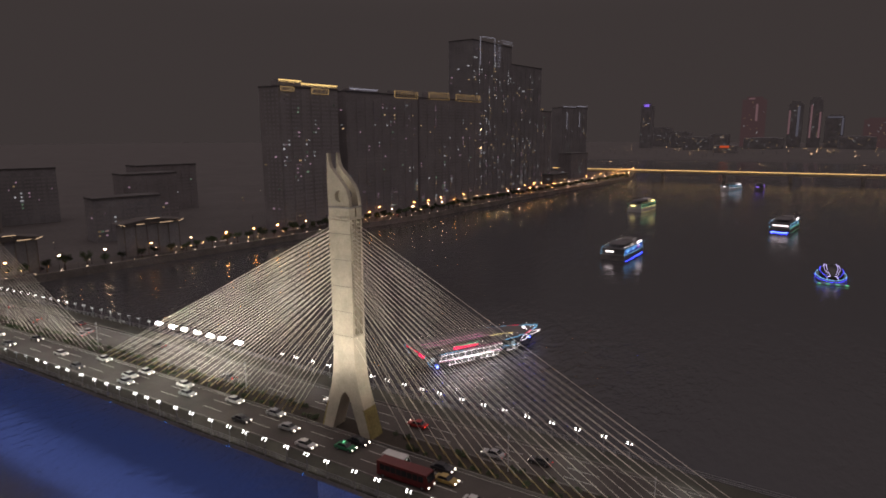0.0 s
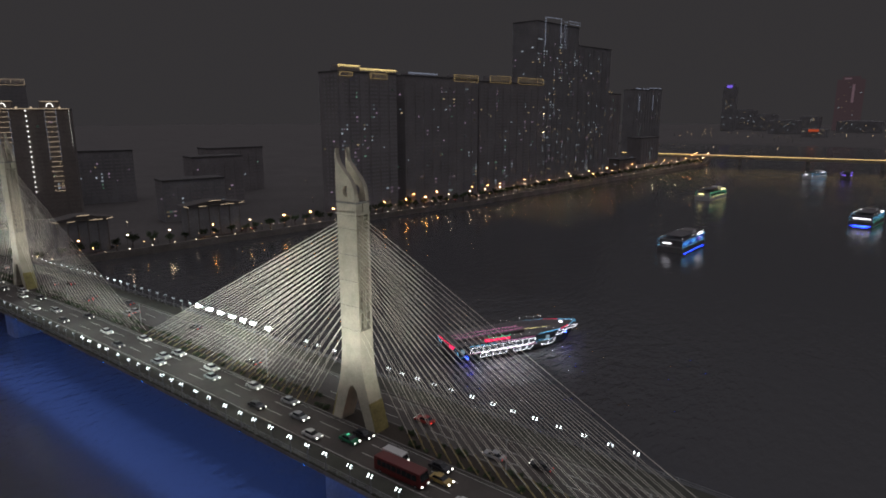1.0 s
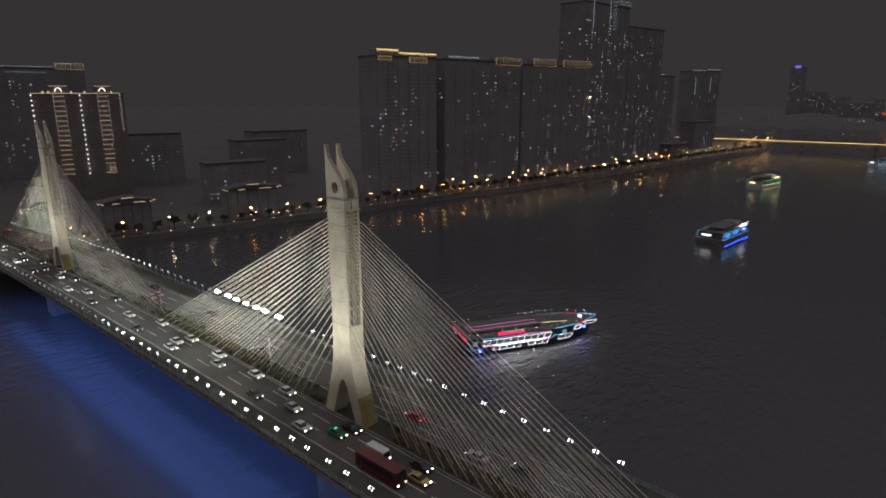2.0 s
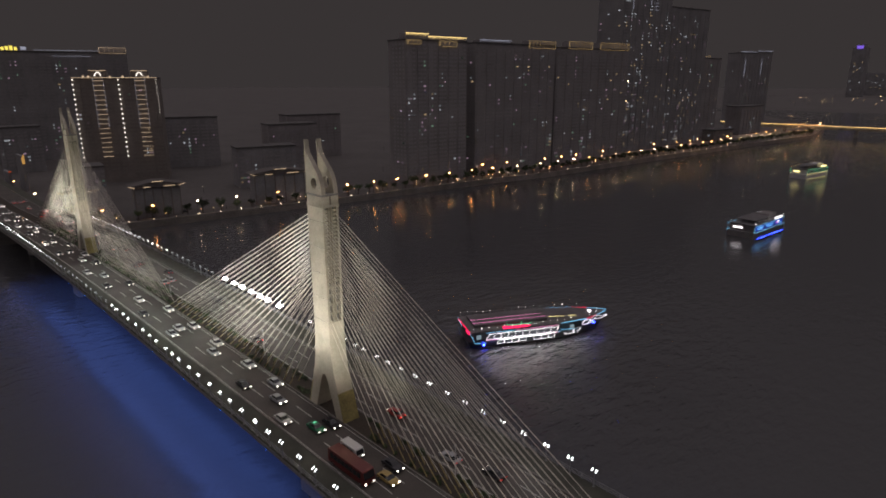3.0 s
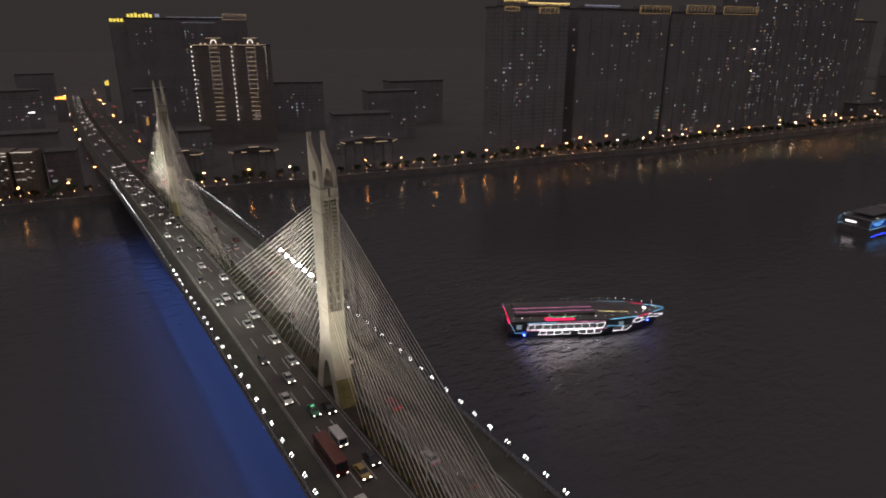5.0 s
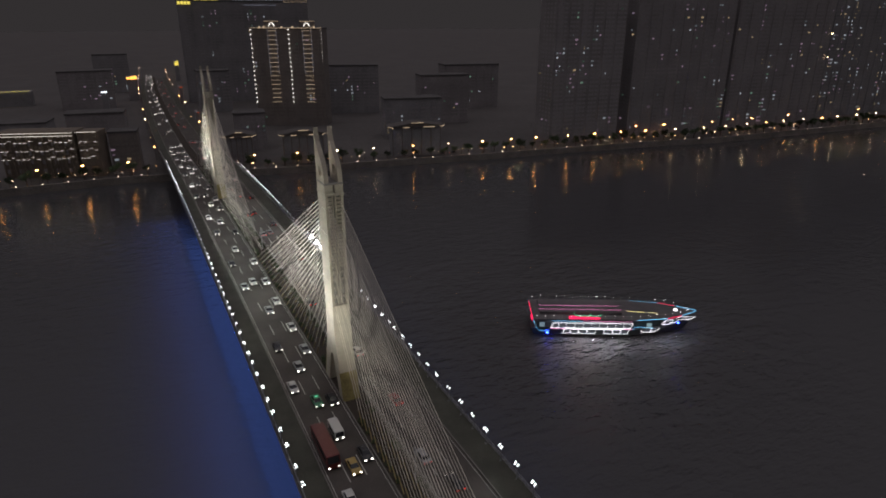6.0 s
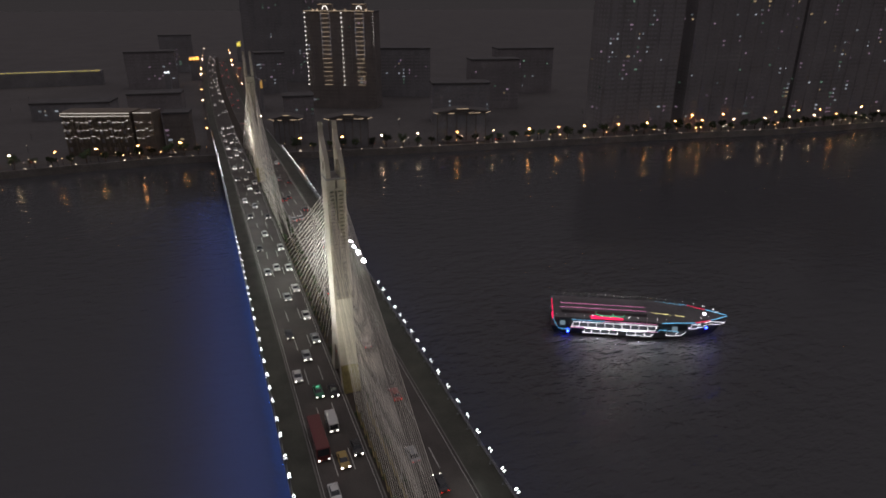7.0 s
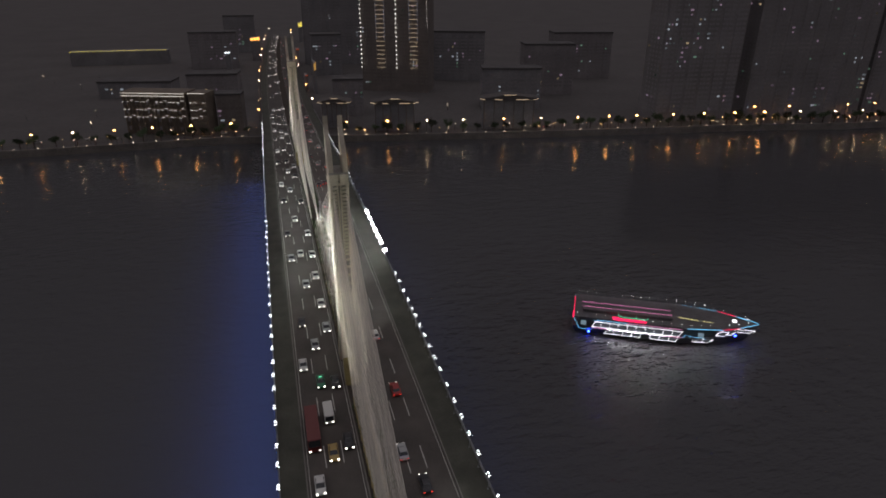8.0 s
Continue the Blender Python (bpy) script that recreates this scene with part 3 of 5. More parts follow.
def sedan(paint, label, taxi=False, detailed=True):
    """A car that heads along -y, its wheels on z = 0."""
    top = thing("car", label, "car", group="cars on the bridge")
    bm = B()
    prism(bm, [(-2.25, 0.32), (-2.28, 0.62), (-2.1, 0.78), (-1.05, 0.9), (1.3, 0.95), (2.1, 0.93), (2.25, 0.75), (2.22, 0.32)], 0, -0.9, 0.9)
    part("body", bm, PAINTS[paint], top, bevel=0.06)
    bm = B()
    low = [(-0.8, -1.05), (0.8, -1.05), (0.8, 1.65), (-0.8, 1.65)]
    high = [(-0.62, -0.3), (0.62, -0.3), (0.62, 1.05), (-0.62, 1.05)]
    a = [bm.verts.new((x, y, 0.9)) for x, y in low]
    b = [bm.verts.new((x, y, 1.4)) for x, y in high]
    for i in range(4):
        bm.faces.new((a[i], a[(i + 1) % 4], b[(i + 1) % 4], b[i]))
    bm.faces.new(a[::-1])
    bm.faces.new(b)
    part("cabin_glass", bm, GLASS_DARK, top, "dark glass")
    bm = B()
    prism(bm, [(-0.32, 1.39), (-0.2, 1.46), (0.95, 1.46), (1.07, 1.39)], 0, -0.64, 0.64)
    part("roof", bm, PAINTS[paint], top, bevel=0.02)
    wm, hm = wheel_mesh(0.32, 0.22), hub_mesh(0.32, 0.22)
    for x in (-0.82, 0.82):
        for y in (-1.4, 1.35):
            w = part("wheel", wm, RUBBER, top, m=pose(x, y, 0.32))
            if detailed:
                part("hub", hm, STEEL, w)
    bm = B()
    prism(bm, [(-2.31, 0.56), (-2.2, 0.75), (-2.1, 0.75), (-2.2, 0.56)], 0, -0.19, 0.19)
    lm = mesh("headlight", bm, HEADLIGHT)
    bm = B()
    box(bm, -0.2, 0.2, 2.15, 2.262, 0.6, 0.72)
    tm = mesh("tail_light", bm, TAIL)
    for x in (-0.66, 0.66):
        part("headlight", lm, HEADLIGHT, top, m=pose(x, 0, 0))
        part("tail_light", tm, TAIL, top, m=pose(x, 0, 0))
    if taxi:
        bm = B()
        box(bm, -0.3, 0.3, 0.3, 0.5, 1.46, 1.6)
        part("roof_sign", bm, LED_GREEN, top, "lit green roof sign", bevel=0.03)
    return top


def boxy(name, label, category, paint, length, width, height, windows):
    """A van or bus that heads along -y."""
    top = thing(name, label, category, group="cars on the bridge")
    h = length / 2
    bm = B()
    prism(bm, [(-h, 0.4), (-h - 0.03, height * 0.5), (-h + 0.35, height - 0.1), (-h + 0.6, height), (h - 0.1, height), (h, height - 0.15), (h, 0.4)], 0, -width / 2, width / 2)
    part("body", bm, PAINTS[paint], top, bevel=0.08)
    bm = B()
    prism(bm, [(-h - 0.06, height * 0.52), (-h + 0.29, height - 0.25), (-h + 0.36, height - 0.25), (-h + 0.02, height * 0.52)], 0, -width / 2 + 0.15, width / 2 - 0.15)
    part("windscreen", bm, GLASS_DARK, top, "dark glass")
    pane = (length - 1.6) / windows
    bm = B()
    box(bm, -0.03, 0.03, 0.06, pane - 0.06, height * 0.5, height - 0.45)
    pm = mesh("window", bm, GLASS_DARK)
    for i in range(windows):
        for s in (-1, 1):
            part("window", pm, GLASS_DARK, top, m=pose(s * width / 2, -h + 0.9 + i * pane, 0))
    wm, hm = wheel_mesh(0.42, 0.26), hub_mesh(0.42, 0.26)
    for x in (-width / 2 + 0.12, width / 2 - 0.12):
        for y in (-h + 1.2, h - 1.4):
            w = part("wheel", wm, RUBBER, top, m=pose(x, y, 0.42))
            part("hub", hm, STEEL, w)
    bm = B()
    box(bm, -0.2, 0.2, -h - 0.08, -h, 0.6, 0.85)
    lm = mesh("headlight", bm, HEADLIGHT)
    bm = B()
    box(bm, -0.16, 0.16, h - 0.02, h + 0.05, 0.8, 1.1)
    tm = mesh("tail_light", bm, TAIL)
    for x in (-width / 2 + 0.35, width / 2 - 0.35):
        part("headlight", lm, HEADLIGHT, top, m=pose(x, 0, 0))
        part("tail_light", tm, TAIL, top, m=pose(x, 0, 0))
    return top


def on_road(x, y, away=False):
    return pose(x + bend(y), y, deck_z(y) + 0.005, 0, 0, 180 if away else 0)


MODELS = [sedan("white", "white saloon car with lit headlights"), sedan("dark", "black saloon car with lit headlights"),
          sedan("silver", "silver-grey saloon car with lit headlights"), sedan("green", "green taxi with a lit green roof sign", True),
          sedan("red", "dark red saloon car"), sedan("ochre", "pale ochre taxi with lit headlights")]
van = boxy("van", "cream delivery van with lit headlights", "van", "white", 5.2, 1.9, 2.2, 3)
bus = boxy("bus", "dark red city bus with a row of side windows", "bus", "maroon", 11.0, 2.5, 3.1, 8)
bus.matrix_basis = on_road(-10.9, -20.0)
van.matrix_basis = on_road(-7.4, -15.5)
MODELS += [sedan("white", "white saloon car in dense traffic", detailed=False), sedan("dark", "black saloon car in dense traffic", detailed=False), sedan("silver", "silver-grey saloon car in dense traffic", detailed=False)]
used = [False] * len(MODELS)


def put_car(kind, x, y, away=False):
    m = on_road(x, y, away)
    if used[kind]:
        copy_thing(MODELS[kind], m)
    else:
        MODELS[kind].matrix_basis = m
        used[kind] = True


for kind, x, y, away in ((0, -10.8, -34.0, False), (0, -11.2, 3.5, False), (3, -7.9, -3.8, False), (1, -4.8, -4.6, False), (5, -7.6, -26.5, False), (1, -4.5, -24.0, False),
                         (2, -7.8, 11.4, False), (2, -4.4, 18.7, False), (1, -10.2, 22.8, False), (0, -4.5, 31.5, False), (2, -7.6, 44.0, False), (0, -4.5, 49.0, False),
                         (4, 7.4, -10.6, True), (2, 4.9, -29.6, True), (1, 7.2, -38.4, True), (0, 6.8, 12.0, True), (1, 4.2, 44.0, True)):
    put_car(kind, x, y, away)
for lane in (-11.0, -7.6, -4.5):
    y = 60.0 + rng.uniform(0, 8)
    while y < 330:
        put_car(rng.choice((6, 7, 7, 8, 7)), lane + rng.uniform(-0.3, 0.3), y)
        y += rng.uniform(13.0, 38.0)
for lane in (4.3, 7.0, 10.3):
    y = 75.0 + rng.uniform(0, 40)
    while y < 330:
        put_car(rng.choice((6, 7, 8)), lane + rng.uniform(-0.3, 0.3), y, True)
        y += rng.uniform(24.0, 60.0)
for lane in (-10.0, -6.0, -3.5):
    y = 338.0 + rng.uniform(0, 10)
    while y < 1100:
        put_car(rng.choice((6, 7, 8)), lane + rng.uniform(-0.5, 0.5), y)
        y += rng.uniform(26.0, 80.0)

for lane in (4.0, 7.0, 10.0):
    y = 340.0 + rng.uniform(0, 20)
    while y < 950:
        put_car(rng.choice((6, 7, 8)), lane + rng.uniform(-0.5, 0.5), y, True)
        y += rng.uniform(50.0, 130.0)

# ---------------------------------------------------------------- the sightseeing ship

ship = thing("sightseeing_ship", "long dark sightseeing ship outlined with coloured LED lines", "ship", pose(72.7, 33.5, WATER, 0, 0, -28.5) @ Matrix.Diagonal((1.0, 1.0, 0.92, 1.0)))


def hull_half(f, flare):
    """Half of the beam at the share f of the length."""
    taper = 1.0 if f < 0.55 else max(0.0, 1.0 - ((f - 0.55) / 0.45) ** 2.2)
    stern = 1.0 if f > 0.05 else 0.92
    return max(0.12, (6.4 + 0.9 * flare) * taper * stern)


LENGTH = 54.0
bm = B()
rings = []
for i in range(28):
    f = i / 27.0
    sheer = 3.2 + 2.6 * max(0.0, (f - 0.5) / 0.5) ** 1.6
    x_top = f * LENGTH
    x_low = f * (LENGTH - 6.0) + 1.5
    w0, w1 = hull_half(f, 0.0) * 0.9, hull_half(f, 1.0)
    rings.append([bm.verts.new(p) for p in ((x_low, -w0 * 0.8, -1.0), (x_low, -w0, 0.6), (x_top, -w1, sheer), (x_top, w1, sheer), (x_low, w0, 0.6), (x_low, w0 * 0.8, -1.0))])
for a, b in zip(rings, rings[1:]):
    for i in range(6):
        bm.faces.new((a[i], a[(i + 1) % 6], b[(i + 1) % 6], b[i]))
bm.faces.new(rings[0][::-1])
bm.faces.new(rings[-1])
part("hull", bm, HULL_DARK, ship)
bm = B()
prism(bm, [(2.0, -6.9), (33.0, -6.9), (42.0, -5.4), (47.0, -3.2), (47.0, 3.2), (42.0, 5.4), (33.0, 6.9), (2.0, 6.9)], 2, 3.0, 6.6)
part("saloon", bm, HULL_DARK, ship, bevel=0.15)
bm = B()
prism(bm, [(0.6, -7.3), (33.0, -7.3), (43.0, -5.6), (52.0, -1.2), (52.6, 0), (52.0, 1.2), (43.0, 5.6), (33.0, 7.3), (0.6, 7.3)], 2, 6.6, 7.0)
part("sun_deck", bm, DECK_PAINT, ship)
bm = B()
prism(bm, [(3.0, -4.0), (29.0, -4.0), (29.0, 5.6), (3.0, 5.6)], 2, 7.0, 8.0)
part("roof_house", bm, DECK_PAINT, ship, bevel=0.1)
for y in (-2.2, 0.6):
    bm = B()
    bar(bm, (2.6, y, 8.06), (28.9, y, 8.06), 0.055)
    part("roof_line", bm, LED_PINK, ship, "pink LED line")
bm = B()
bar(bm, (31.0, -1.2, 7.1), (36.5, -1.9, 7.1), 0.05)
bar(bm, (37.8, -2.0, 7.1), (40.5, -2.4, 7.1), 0.05)
part("deck_line", bm, LED_YELLOW, ship)
# window panels on both sides, each with a bright frame
for s in (-1, 1):
    def panel(x0, x1, x2, x3, z0, z1, y):
        top = thing("window_panel", "", "")
        top.parent = ship
        bm = B()
        prism(bm, [(x0, z0), (x1, z0), (x2, z1), (x3, z1)], 1, y - 0.02 * s, y + 0.05 * s)
        part("pane", bm, CABIN, top)
        bm = B()
        pts = [(x0, z0), (x1, z0), (x2, z1), (x3, z1)]
        for a, b in zip(pts, pts[1:] + pts[:1]):
            bar(bm, (a[0], y + 0.1 * s, a[1]), (b[0], y + 0.1 * s, b[1]), 0.06)
        part("frame", bm, LED_WHITE, top, "white LED frame")
    y = 6.98 * s
    for i in range(10):
        x = 6.0 + 2.55 * i
        lo, hi = (0.9 if i == 0 else 0.0), (0.9 if i == 9 else 0.0)
        panel(x, x + 2.55 - hi * 0.6, x + 2.55 + (0.3 if i == 9 else 0), x + lo, 3.75, 5.6, y + 0.25 * s)
    for i in (0, 1, 2, 3, 5, 6, 7):
        x = 9.8 + 2.65 * i
        panel(x, x + 2.5 - (0.5 if i == 7 else 0), x + 2.65, x + (0.9 if i == 0 else 0.0), 1.45, 3.1, y - 0.12 * s)
    panel(34.8, 37.6, 38.0, 35.0, 1.9, 3.5, 6.35 * s)
    panel(37.7, 39.3, 40.8, 38.1, 1.9, 3.5, 6.0 * s)
    panel(41.2, 43.4, 44.6, 42.4, 4.7, 6.3, 5.75 * s)
    panel(43.7, 45.4, 46.8, 44.9, 4.8, 6.3, 4.75 * s)
    panel(46.0, 50.6, 52.2, 47.6, 5.4, 6.4, 3.3 * s)
    # added eaves with hidden light strips, standing in for lit cabin ceilings in reflections
    for x0, x1, z, ye in ((6.3, 31.6, 5.72, y + 0.25 * s), (10.2, 30.6, 3.2, y - 0.12 * s), (35.0, 40.8, 3.62, 6.2 * s), (42.4, 46.8, 6.42, 5.2 * s)):
        bm = B()
        box(bm, x0, x1, *sorted((ye, ye + 0.26 * s)), z + 0.1, z + 0.18)
        box(bm, x0, x1, *sorted((ye + 0.26 * s, ye + 0.29 * s)), z + 0.066, z + 0.18)
        eave = part("eave", bm, HULL_DARK, ship)
        bm = B()
        box(bm, x0 + 0.1, x1 - 0.1, *sorted((ye + 0.12 * s, ye + 0.24 * s)), z + 0.07, z + 0.098)
        part("eave_light", bm, GLINT_LIGHT, eave, "added light strip, hidden from above, for glints on the water")
    # lines along the side
    for mat, pts, tag in ((LED_CYAN, [(0.4, 6.7), (2.2, 2.6), (6.0, 2.6)], "cyan LED line"), (LED_CYAN, [(6.0, 6.3), (16.0, 6.3)], "cyan LED line"), (LED_PINK, [(16.0, 6.3), (31.5, 6.3)], "pink LED line"),
                          (LED_PINK, [(6.0, 3.4), (32.0, 3.4)], "pink LED line"), (LED_CYAN, [(32.0, 3.4), (32.6, 4.4), (38.2, 4.0)], "cyan LED line")):
        bm = B()
        for a, b in zip(pts, pts[1:]):
            bar(bm, (a[0], 7.32 * s, a[1]), (b[0], 7.32 * s, b[1]), 0.065)
        part("side_line", bm, mat, ship, tag)
    for mat, xs in ((LED_CYAN, (33.0, 43.0)), (LED_RED, (43.0, 48.0)), (LED_CYAN, (48.0, 53.6))):
        bm = B()
        xa, xb = xs
        ya, yb = [{33.0: 7.4, 43.0: 5.8, 48.0: 3.6, 53.6: 0.3}[v] for v in xs]
        bar(bm, (xa, ya * s, 6.9), (xb, yb * s, 7.1 if xb > 50 else 6.9), 0.1)
        part("bow_line", bm, mat, ship, "coloured LED line")
    # the row of bulbs along the rail
    for i in range(19):
        x = 1.5 + 2.7 * i
        yy = 7.3 if x < 33 else 7.3 - 1.7 * (x - 33) / 10 if x < 43 else 5.6 - 4.4 * (x - 43) / 9
        bm = B()
        tube(bm, (x, yy * s, 7.0), (x, yy * s, 8.2), 0.03, n=5)
        post = part("rail_post", bm, STEEL, ship)
        bm = B()
        ball(bm, (x, yy * s, 8.3), 0.07)
        part("bulb", bm, BULB, post, "white bulb")
    bm = B()
    ball(bm, (5.2, 7.1 * s, 1.7), 0.36)
    part("blue_lamp", bm, LED_BLUE, ship, "blue lamp")
    bm = B()
    ball(bm, (47.2, 3.2 * s, 3.9), 0.34)
    part("blue_lamp", bm, LED_BLUE, ship, "blue lamp")
# red pagoda front with its stepped outline, on the side of the sun deck
for s in (-1,):
    bm = B()
    prism(bm, [(12.0, 6.75), (21.0, 6.75), (21.6, 7.5), (19.4, 7.7), (14.2, 7.7), (13.0, 8.1), (11.6, 7.9)], 1, 7.05 * s - 0.15, 7.05 * s + 0.15)
    part("name_board", bm, LED_RED, ship, "red glowing board")
    bm = B()
    pts = [(13.2, 9.3), (13.4, 8.3), (15.4, 7.95), (18.4, 7.95), (18.4, 9.0), (18.5, 7.95), (21.4, 7.9), (21.9, 8.6)]
    for a, b in zip(pts, pts[1:]):
        bar(bm, (a[0], 6.6 * s, a[1]), (b[0], 6.6 * s, b[1]), 0.11)
    part("roof_outline", bm, LED_GREEN, ship, "green LED roof outline")
for k in range(3):
    bm = B()
    bar(bm, (0.4, -7.0 + 4.6 * k, 6.7), (0.4, -3.2 + 4.6 * k, 6.7), 0.16)
    part("stern_line", bm, LED_RED, ship, "red LED stern line")
bm = B()
box(bm, 0.15, 0.35, -6.6, -3.2, 5.9, 6.5)
part("stern_board", bm, LED_RED, ship, "red glowing board")
# small lit areas of the side, put in as glowing boxes
for s in (-1, 1):
    for x, y in ((2.6, 7.05), (36.2, 6.75)):
        bm = B()
        box(bm, x, x + 1.6, *sorted((y * s, (y + 0.2) * s)), 4.0, 5.6)
        part("lit_patch", bm, SIDE_PATCH_GLOW, ship, "dim cyan-white glowing patch on the side", bevel=0.04)
bm = B()
box(bm, 46.5, 47.5, -0.5, 0.5, 7.0, 7.5)
part("wheelhouse_lamp", bm, LED_WHITE, ship, "white lit box", bevel=0.1)

# ---------------------------------------------------------------- other boats


def tour_boat(label, m, length, beam, height, side_mat, edge_mat, front_mat, windows, top_mat, glow_mat, paint=None, panels=False, stern_glow=None):
    """A boat with its stern at the origin, heading along +x."""
    paint = paint or HULL_GREY
    top = thing("tour_boat", label, "boat", m, "tour boats")
    bm = B()
    b = beam / 2
    prism(bm, [(0.0, -b), (length * 0.75, -b), (length * 0.93, -b * 0.5), (length, 0), (length * 0.93, b * 0.5), (length * 0.75, b), (0.0, b)], 2, -0.8, height * 0.35)
    part("hull", bm, paint, top)
    bm = B()
    box(bm, length * 0.04, length * 0.8, -b * 0.9, b * 0.9, height * 0.35, height * 0.72)
    part("saloon", bm, paint, top, bevel=0.1)
    bm = B()
    box(bm, length * 0.02, length * 0.78, -b * 0.95, b * 0.95, height * 0.72, height * 0.78)
    part("upper_deck", bm, DECK_PAINT, top)
    bm = B()
    box(bm, length * 0.5, length * 0.7, -b * 0.5, b * 0.5, height * 0.78, height * 1.02)
    part("wheelhouse", bm, paint, top, bevel=0.12)
    bm = B()
    box(bm, length * 0.1, length * 0.5, -b * 0.72, b * 0.72, height * 0.94, height * 0.98)
    awning = part("awning", bm, DECK_PAINT, top)
    post = B()
    tube(post, (0, 0, height * 0.78), (0, 0, height * 0.94), 0.07, n=6)
    post = mesh("post", post, STEEL)
    for i in range(4):
        for s in (-1, 1):
            part("post", post, STEEL, awning, m=pose(length * (0.11 + 0.126 * i), s * b * 0.68, 0))
    for z, f in ((height * 0.80, 0.8), (height * 0.93, 0.6)):
        bm = B()
        bar(bm, (length * 0.03, -b * f, z), (length * 0.03, b * f * 0.6, z), 0.1)
        part("stern_line", bm, CABIN, top, "dim light line over the stern")
    for s in (-1, 1):
        bm = B()
        bar(bm, (length * 0.02, s * b * 0.94, height * 0.86), (length * 0.76, s * b * 0.94, height * 0.86), 0.05)
        part("rail", bm, STEEL, top)
    for s in (-1,):
        bm = B()
        for i in range(4):
            x = length * (0.5 + 0.05 * i)
            box(bm, x, x + length * 0.035, s * b * 0.97 - 0.05, s * b * 0.97 + 0.05, height * 0.80, height * 0.92)
        part("side_sign", bm, front_mat, top, "lit sign of plain bars")
    w = length * 0.74 / windows
    z0, z1 = height * 0.42, height * 0.64
    bm = B()
    box(bm, 0.12 * w, 0.88 * w, -0.04, 0.04, z0, z1)
    pm = mesh("window", bm, GLASS_DARK)
    bm = B()
    for a, c in (((0.1 * w, z0), (0.9 * w, z0)), ((0.9 * w, z0), (0.9 * w, z1)), ((0.9 * w, z1), (0.1 * w, z1)), ((0.1 * w, z1), (0.1 * w, z0))):
        bar(bm, (a[0], 0, a[1]), (c[0], 0, c[1]), 0.04)
    fm = mesh("frame", bm, side_mat)
    for s in (-1, 1) if panels else ():
        # tall glowing side panels with bars of light across them
        for k in range(3):
            x0, x1 = length * (0.06 + 0.235 * k), length * (0.06 + 0.235 * k + 0.2)
            bm = B()
            box(bm, x0, x1, *sorted((s * b * 0.9, s * b * 0.93)), height * 0.40, height * 0.68)
            panel = part("side_panel", bm, PANEL_BLUE, top, "dim blue glowing panel")
            for z, f0, f1, mat in ((0.58, 0.05, 0.9, LED_CYAN), (0.47, 0.2, 0.75, LED_CYAN), (0.63, 0.5, 0.8, CABIN)) if k < 2 else ((0.52, 0.1, 0.5, LED_PINK), (0.6, 0.2, 0.6, LED_WHITE), (0.47, 0.5, 0.9, LED_CYAN)):
                bm = B()
                box(bm, x0 + f0 * (x1 - x0), x0 + f1 * (x1 - x0), *sorted((s * b * 0.93, s * b * 0.945)), height * z, height * z + 0.22)
                part("light_bar", bm, mat, panel, "bar of light")
    if stern_glow:
        # the platform is added over this light bar to hide it from above
        bm = B()
        box(bm, -0.35, -0.12, -b * 0.8, b * 0.8, 0.3, 0.4)
        part("underglow", bm, stern_glow, top, "blue light under the stern")
        bm = B()
        box(bm, -0.75, 0.0, -b * 0.86, b * 0.86, 0.45, 0.62)
        part("stern_platform", bm, paint, top, bevel=0.04)
    for i in range(0 if panels else windows):
        for s in (-1, 1):
            window = part("window", pm, GLASS_DARK, top, "dark window", m=pose(length * 0.05 + i * w, s * b * 0.92, 0))
            if (i * 5 + 3) % 4:
                part("frame", fm, side_mat, window, "LED frame", m=pose(0, 0.06 * s, 0))
    for s in (-1, 1):
        # an added ledge hides each bar, so mainly its reflection shows
        bm = B()
        bar(bm, (length * 0.05, s * b * 1.01, 0.36), (length * 0.74, s * b * 1.01, 0.36), 0.07)
        part("underglow", bm, glow_mat, top, "coloured light along the waterline")
        bm = B()
        box(bm, length * 0.03, length * 0.76, *sorted((s * b * 0.99, s * (b * 1.01 + 0.85))), 0.44, 0.62)
        part("glow_ledge", bm, paint, top, bevel=0.04)
    bm = B()
    signs, first_y, step_y = (6, -0.75, 0.25) if edge_mat is LED_GREEN else (4, 0.0, 0.18)
    for i in range(signs):
        y = (first_y + step_y * i) * b
        box(bm, length * 0.035 - 0.1, length * 0.035, y, y + 0.82 * step_y * b, height * 0.50, height * 0.58)
    part("stern_sign", bm, front_mat, top, "white lit sign panels")
    for s in (-1, 1):
        for z, mat in ((height * 0.36, edge_mat), (height * 0.75, side_mat)):
            bm = B()
            bar(bm, (0.0, s * b * 1.02, z), (length * 0.76, s * b * 1.02, z), 0.075)
            part("light_line", bm, mat, top, "LED line")
        bm = B()
        bar(bm, (length * 0.76, s * b * 1.02, height * 0.36), (length, 0, height * 0.42), 0.075)
        part("light_line", bm, edge_mat, top, "LED line")
    for s in (-1, 1):
        bm = B()
        bar(bm, (0, s * b, height * 0.36), (0, s * b, height * 0.72), 0.06)
        part("corner_line", bm, side_mat, top, "LED line")
    bm = B()
    ball(bm, (0, 0, 0), 0.09)
    bulb = mesh("bulb", bm, BULB if top_mat is None else top_mat)
    for i in range(10):
        for s in (-1, 1):
            part("bulb", bulb, BULB, top, "small bulb", m=pose(length * (0.04 + 0.08 * i), s * b * 0.9, height * 0.9))
    return top


